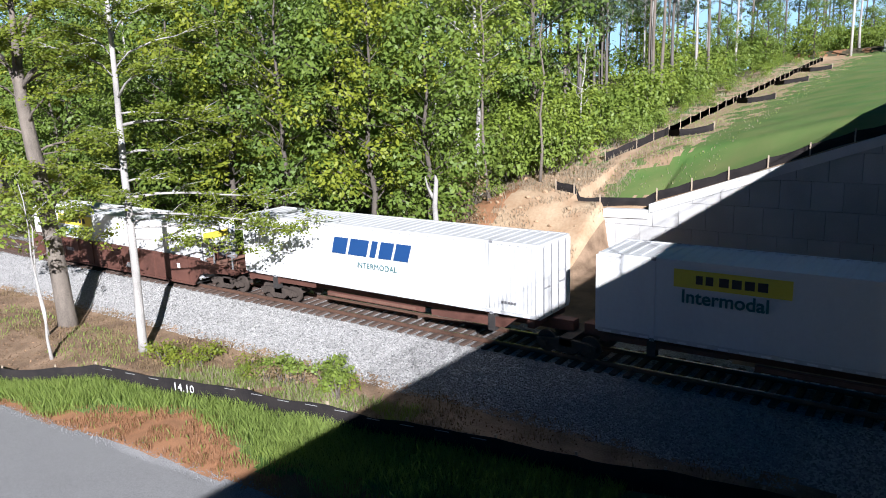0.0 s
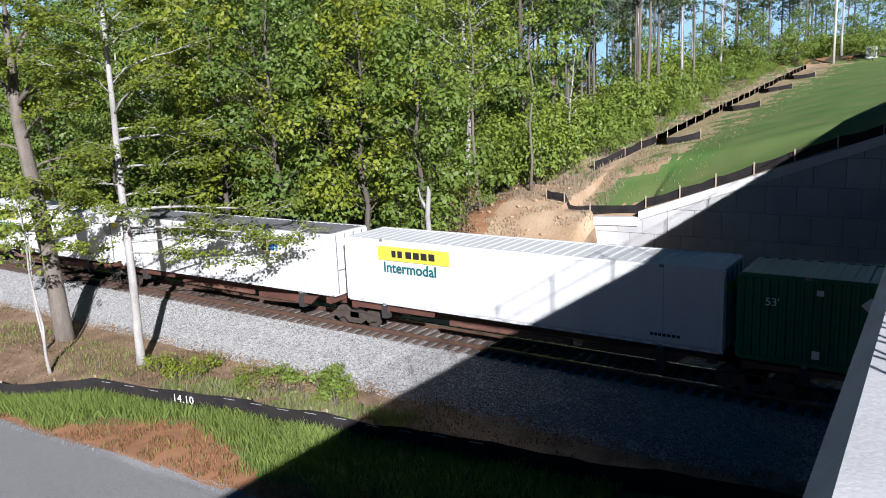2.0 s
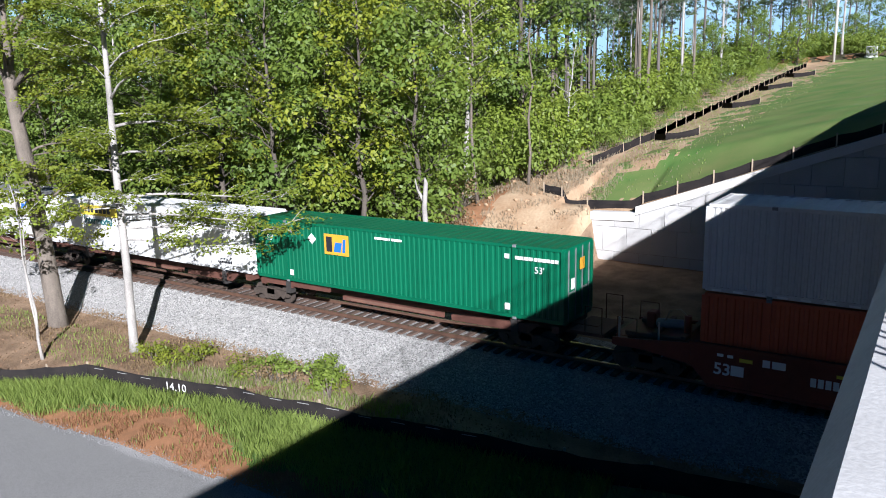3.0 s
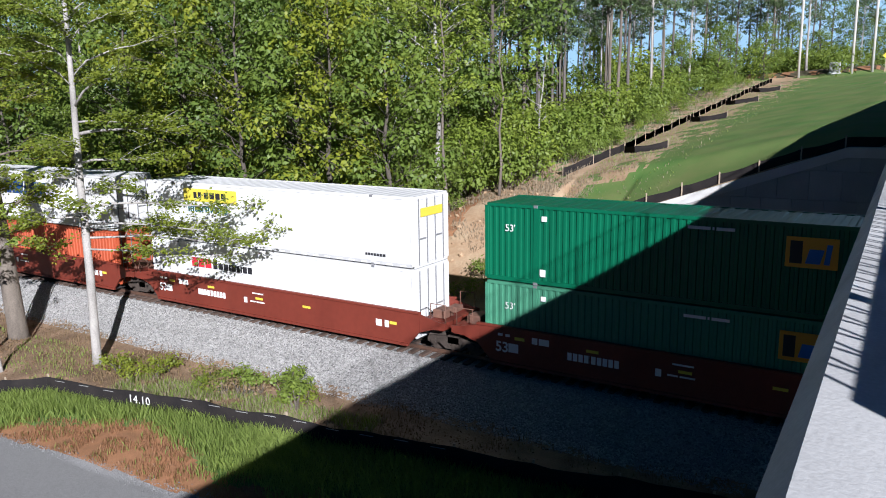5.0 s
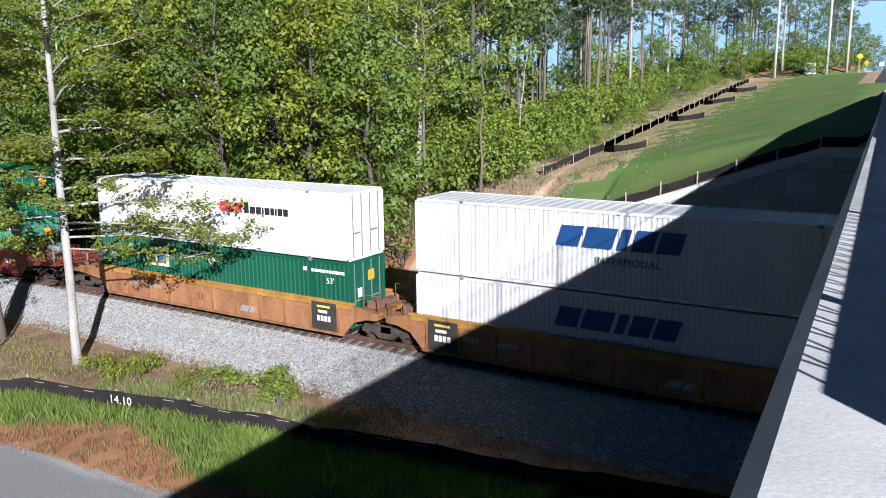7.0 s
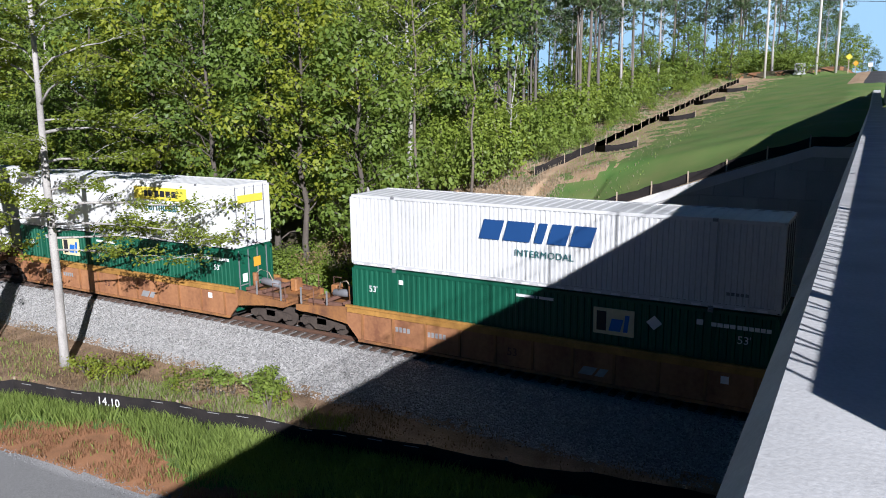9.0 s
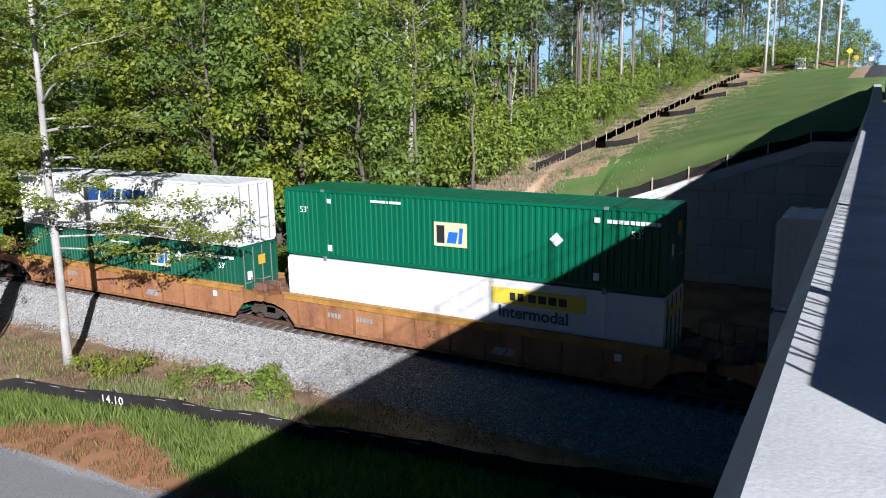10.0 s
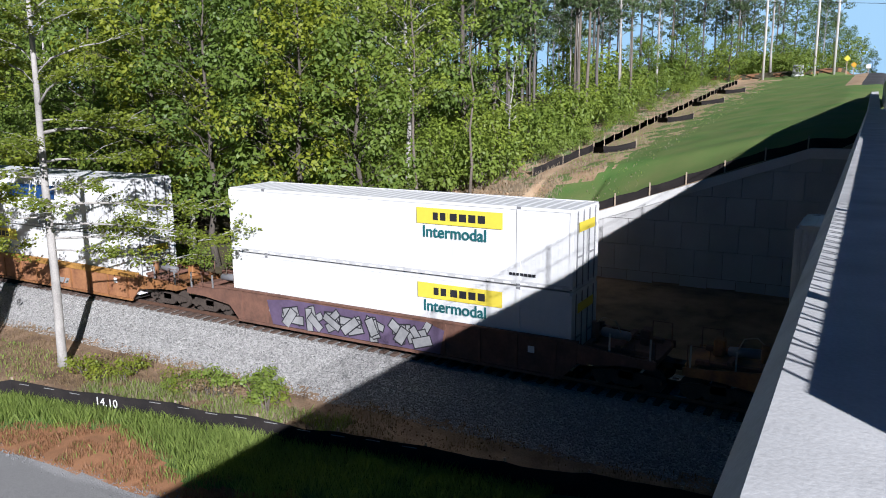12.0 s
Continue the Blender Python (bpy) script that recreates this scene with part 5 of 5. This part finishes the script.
nr = np.random.default_rng(5)
sp = []
while len(sp) < 62000:
    x = nr.uniform(-60, -12)
    s = nr.uniform(0.05, 1.0)
    y = bank_edge(x) + s * (lerp_table(FENCE_LINE, x) - bank_edge(x))
    d = noise.noise(Vector((x * 0.45, y * 0.6, 1.7)))
    if nr.random() < min(1, max(0.0, (s - clay_share(x) + 0.08) * 2.4 + d * 0.75)):
        sp.append((x, y, ground_z(x, y) - 0.02))
grass("grass", "long green grass on the clay bank", 6, sp, 0.44, 0.015, M_GRASS)
clay = []
while len(clay) < 6500:
    x, s = nr.uniform(-40, -18), nr.uniform(0.03, 0.8)
    y = bank_edge(x) + s * (lerp_table(FENCE_LINE, x) - bank_edge(x))
    if s < clay_share(x) + 0.15 and noise.noise(Vector((x * 1.3, y * 1.3, 8.2))) > -0.1:
        clay.append((x, y, ground_z(x, y) - 0.02))
grass("dry_grass", "short dry brown stubble on the clay bank", 16, clay, 0.17, 0.022, M_STUB)
grass("grass", "scattered green sprouts on the clay bank", 18, clay[::10], 0.24, 0.02, M_GRASS)
sp = []
while len(sp) < 9000:
    x, y = nr.uniform(-64, -8), nr.uniform(17.8, 22.2)
    if noise.noise(Vector((x * 0.5, y * 0.5, 4.4))) + 0.25 > nr.random() * 0.8:
        sp.append((x, y, ground_z(x, y) - 0.02))
verge = []
while len(verge) < 9000:
    x = nr.uniform(-31.5, -20)
    y = lerp_table(FENCE_LINE, x) + nr.uniform(0.15, 2.6)
    if noise.noise(Vector((x * 0.7, y * 0.9, 6.1))) > -0.2:
        verge.append((x, y, ground_z(x, y) - 0.02))
grass("grass", "pale rank grass behind the silt fence", 24, verge[::2], 0.34, 0.02, M_GRASS)
grass("dry_grass", "bleached dead grass behind the silt fence", 25, verge[1::2], 0.3, 0.02, M_STRAW)
extra = []
while len(extra) < 3200:
    x, y = nr.uniform(-62, -34), nr.uniform(15.5, 20.5)
    if bank_share(x, y) > 1.0 and noise.noise(Vector((x * 0.3, y * 0.3, 5.5))) > -0.05:
        extra.append((x, y, ground_z(x, y) - 0.02))
grass("grass", "patchy green grass under the trees", 14, extra, 0.2, 0.03, M_GRASS)
grass("dry_grass", "dry straw-coloured weeds below the ballast", 7, sp, 0.17, 0.03, M_DRY)
sp = []
while len(sp) < 7000:
    y = 47 + 78 * nr.random() ** 1.4
    x = nr.uniform(-30.5, -25.3)
    sp.append((x, y, ground_z(x, y) - 0.02))
grass("dry_grass", "pale dry grass along the hillside fence", 9, sp, 0.36, 0.035, M_STRAW)
sp = []
while len(sp) < 5000:
    x, y = nr.uniform(-33, -23), nr.uniform(33, 50)
    if y > 43.5 or noise.noise(Vector((x * 0.6, y * 0.6, 2.2))) > 0.15:
        sp.append((x, y, ground_z(x, y) - 0.02))
grass("dry_grass", "straw-coloured dead grass on the cut bank", 10, sp, 0.26, 0.035, M_STRAW)
sp = []
while len(sp) < 9000:
    y = 46 + 70 * nr.random() ** 1.3
    x = nr.uniform(-25, -17.5)
    if ground_kind(x, y) == 6 or nr.random() < 0.12:
        sp.append((x, y, ground_z(x, y) - 0.02))
grass("dry_grass", "thin straw over the bare soil of the slope", 26, sp[::2], 0.13, 0.05, M_STRAW)
grass("grass", "thin new grass over the bare soil of the slope", 27, sp[1::2], 0.13, 0.05, M_GRASS)
rock_gen = random.Random(8)
_b = bmesh.new()
bmesh.ops.create_icosphere(_b, subdivisions=1, radius=0.5)
for v in _b.verts:
    v.co *= rock_gen.uniform(0.7, 1.15)
rock_me = done(_b, "rock", M_TAN)
for i in range(45):
    x, y = rock_gen.uniform(-31, -23.4), rock_gen.uniform(35, 47)
    o = tagged(new("rock", rock_me), "tan clod of earth on the cut bank", "rock", "clods of earth")
    q = rock_gen.uniform(0.12, 0.5)
    o.matrix_basis = pose(x, y, ground_z(x, y) + 0.1 * q, rock_gen.uniform(0, 360), 0, rock_gen.uniform(0, 360))
    o.scale = (q, q * rock_gen.uniform(0.6, 1), q * 0.7)
weeds = [shrub(51, M_BUSH, 0.5, 0.95, 420, 0.11), shrub(52, M_LEAF_F, 0.55, 0.8, 420, 0.11), shrub(53, M_DRY, 0.5, 0.6, 240, 0.1)]
wg = random.Random(17)
for k in range(26):
    x = wg.choice((-31.8, -30.2, -28.6, -27.4, -26.2, -24.0)) + wg.gauss(0, 0.45)
    (put if k < 3 else again)(weeds[k % 3], x, 19.9 + wg.gauss(0, 0.4) + 0.12 * (x + 30), wg.uniform(0, 360), wg.uniform(0.6, 1.35))

nr = np.random.default_rng(12)
pts = []
for i in range(2400):
    x = nr.uniform(-45, -14)
    y = bank_edge(x) + nr.normal(0, 0.16)
    r = nr.uniform(0.012, 0.036)
    c0 = np.array((x, y, ground_z(x, y) + r * 0.4))
    k = nr.uniform(0.7, 1.2, 6) * r
    o = [c0 + np.array(v) * q for v, q in zip(((1, 0, 0), (0, 1, 0), (-1, 0, 0), (0, -1, 0), (0, 0, 1), (0, 0, -1)), k)]
    for a1 in range(4):
        pts.append((o[a1], o[(a1 + 1) % 4], o[4], o[4] * 0.999 + o[a1] * 0.001))
M_STONE = mat("edge_stone", (0.30, 0.30, 0.30), 0.9, var=0.6, scale=3, fine=30, bump=0.2, island=0.6)
tagged(new("edge_gravel", quads("edge_gravel", pts, M_STONE)), "loose grey gravel along the path's edge", "gravel", kind="stuff")


def stones(spots, lo, hi, seed):
    """Angular stones: one six-sided, skewed block each."""
    r = np.random.default_rng(seed)
    P = np.array(spots)
    n = len(P)
    C = np.array([(x, y, z) for x in (-1, 1) for y in (-1, 1) for z in (-1, 1)], dtype=float)
    V = C[None] * r.uniform(0.55, 1.0, (n, 8, 3))
    q = r.normal(size=(n, 3, 3))
    q = np.linalg.qr(q)[0]
    V = np.einsum("nij,nkj->nki", q, V) * (r.uniform(lo, hi, n) * 0.5)[:, None, None] + P[:, None]
    F = ((0, 1, 3, 2), (4, 6, 7, 5), (0, 4, 5, 1), (2, 3, 7, 6), (0, 2, 6, 4), (1, 5, 7, 3))
    return np.concatenate([V[:, f] for f in F])


nr = np.random.default_rng(21)
sp = []
while len(sp) < 30000:
    x, y = nr.uniform(-58, -8), nr.uniform(21.7, 24.55)
    sp.append((x, y, ground_z(x, y) + (0.0 if y > 22.3 else -0.012)))
M_STONES = mat("crushed_stone", (0.43, 0.42, 0.40), 0.9, var=0.52, scale=3, fine=30, bump=0.2, island=0.9, spec=0.2)
tagged(new("ballast_stones", quads("ballast_stones", stones(sp, 0.035, 0.078, 3), M_STONES)), "loose angular grey ballast stones beside the track", "gravel", kind="stuff")
sp = []
while len(sp) < 9000:
    x, y = nr.uniform(-62, -14), nr.uniform(15.5, 22.3)
    if bank_share(x, y) > 1.05:
        sp.append((x, y, ground_z(x, y) + 0.015))
sp = np.array(sp)
M_FALLEN = mat("fallen_leaves", (0.34, 0.22, 0.13), 0.9, var=0.7, scale=2, fine=20, bump=0, island=0.9, spec=0.15)
tagged(new("leaf_litter", quads("leaf_litter", leaves(nr, sp, 0.13, 0.07, 0.0, np.tile(np.array((0, 0, 1.0)), (len(sp), 1))), M_FALLEN)), "brown fallen leaves and twigs under the trees", "leaf litter", kind="stuff")

# ---- poles and signs by the road ----


def pole(x, y, h, r=0.2):
    t = thing("utility_pole", "pale wooden utility pole beside the road", "pole", "utility poles")
    bm = bmesh.new()
    tube(bm, [(0, 0, -0.5), (0, 0, h)], [r, r * 0.75], 8)
    part("shaft", bm, M_POLE, t)
    bm = bmesh.new()
    box(bm, -1.1, 1.1, -0.06, 0.06, h - 0.9, h - 0.78)
    part("crossarm", bm, M_BARK, t)
    put(t, x, y)


for x, y, h in ((-22.05, 128, 14), (-15.0, 128, 15), (-12.4, 128, 14)):
    pole(x, y, h)



def road_sign(x, y, h, size, paint, label):
    t = thing("road_sign", label, "sign")
    bm = bmesh.new()
    box(bm, -0.06, 0.06, -0.06, 0.06, -0.3, h)
    part("post", bm, M_STAKE, t)
    bm = bmesh.new()
    prism(bm, [(-size, h), (0, h - size), (size, h), (0, h + size)] if paint is not M_LETTER else [(-size, h - size), (size, h - size), (size, h + size), (-size, h + size)], -0.09, -0.065)
    part("plate", bm, paint, t)
    put(t, x, y)


road_sign(-10.8, 128, 2.3, 0.45, M_YELLOW, "yellow diamond warning sign on a wooden post")
road_sign(-10.0, 131, 1.4, 0.4, M_ORANGE, "orange diamond warning sign on a wooden post")
road_sign(-8.2, 135, 1.3, 0.3, M_LETTER, "small white roadside sign on a post")

cabinet = thing("utility_cabinet", "grey steel utility cabinet behind the poles", "cabinet")
boxes("body", M_ALU, cabinet, (-0.7, 0.7, -0.4, 0.4, 0.1, 1.5), bevel=0.03)
boxes("plinth", M_CONC, cabinet, (-0.85, 0.85, -0.55, 0.55, -0.4, 0.098))
for q in (-0.68, 0.01):
    boxes("door", M_GALV, cabinet, (q, q + 0.66, -0.425, -0.403, 0.2, 1.42))
put(cabinet, -17.3, 129)

line = thing("power_line", "thin black overhead cable slung from the poles", "cable")
for z0, z1 in ((24.5, 22.0), (23.2, 21.0)):
    bm = bmesh.new()
    tube(bm, [(-22.0, 128, z0 + 0.5), (-18.5, 128, z0 - 0.1), (-15.0, 128, z0), (8, 127, (z0 + z1) / 2 - 1.0), (34, 126, z1)], [0.035] * 5, 5)
    part("cable", bm, M_DARK, line)

# ---- what moves ----


def motions():
    for ob, s, y, z in MOVING:
        walk(ob, [(t, pose(s - SPEED * t - (0.65 if t == 2 else 0.0), y, z)) for t in (0, 0.5, 1, 1.5, 2, 2.5, 3, 6, 9, 12)])


motions()
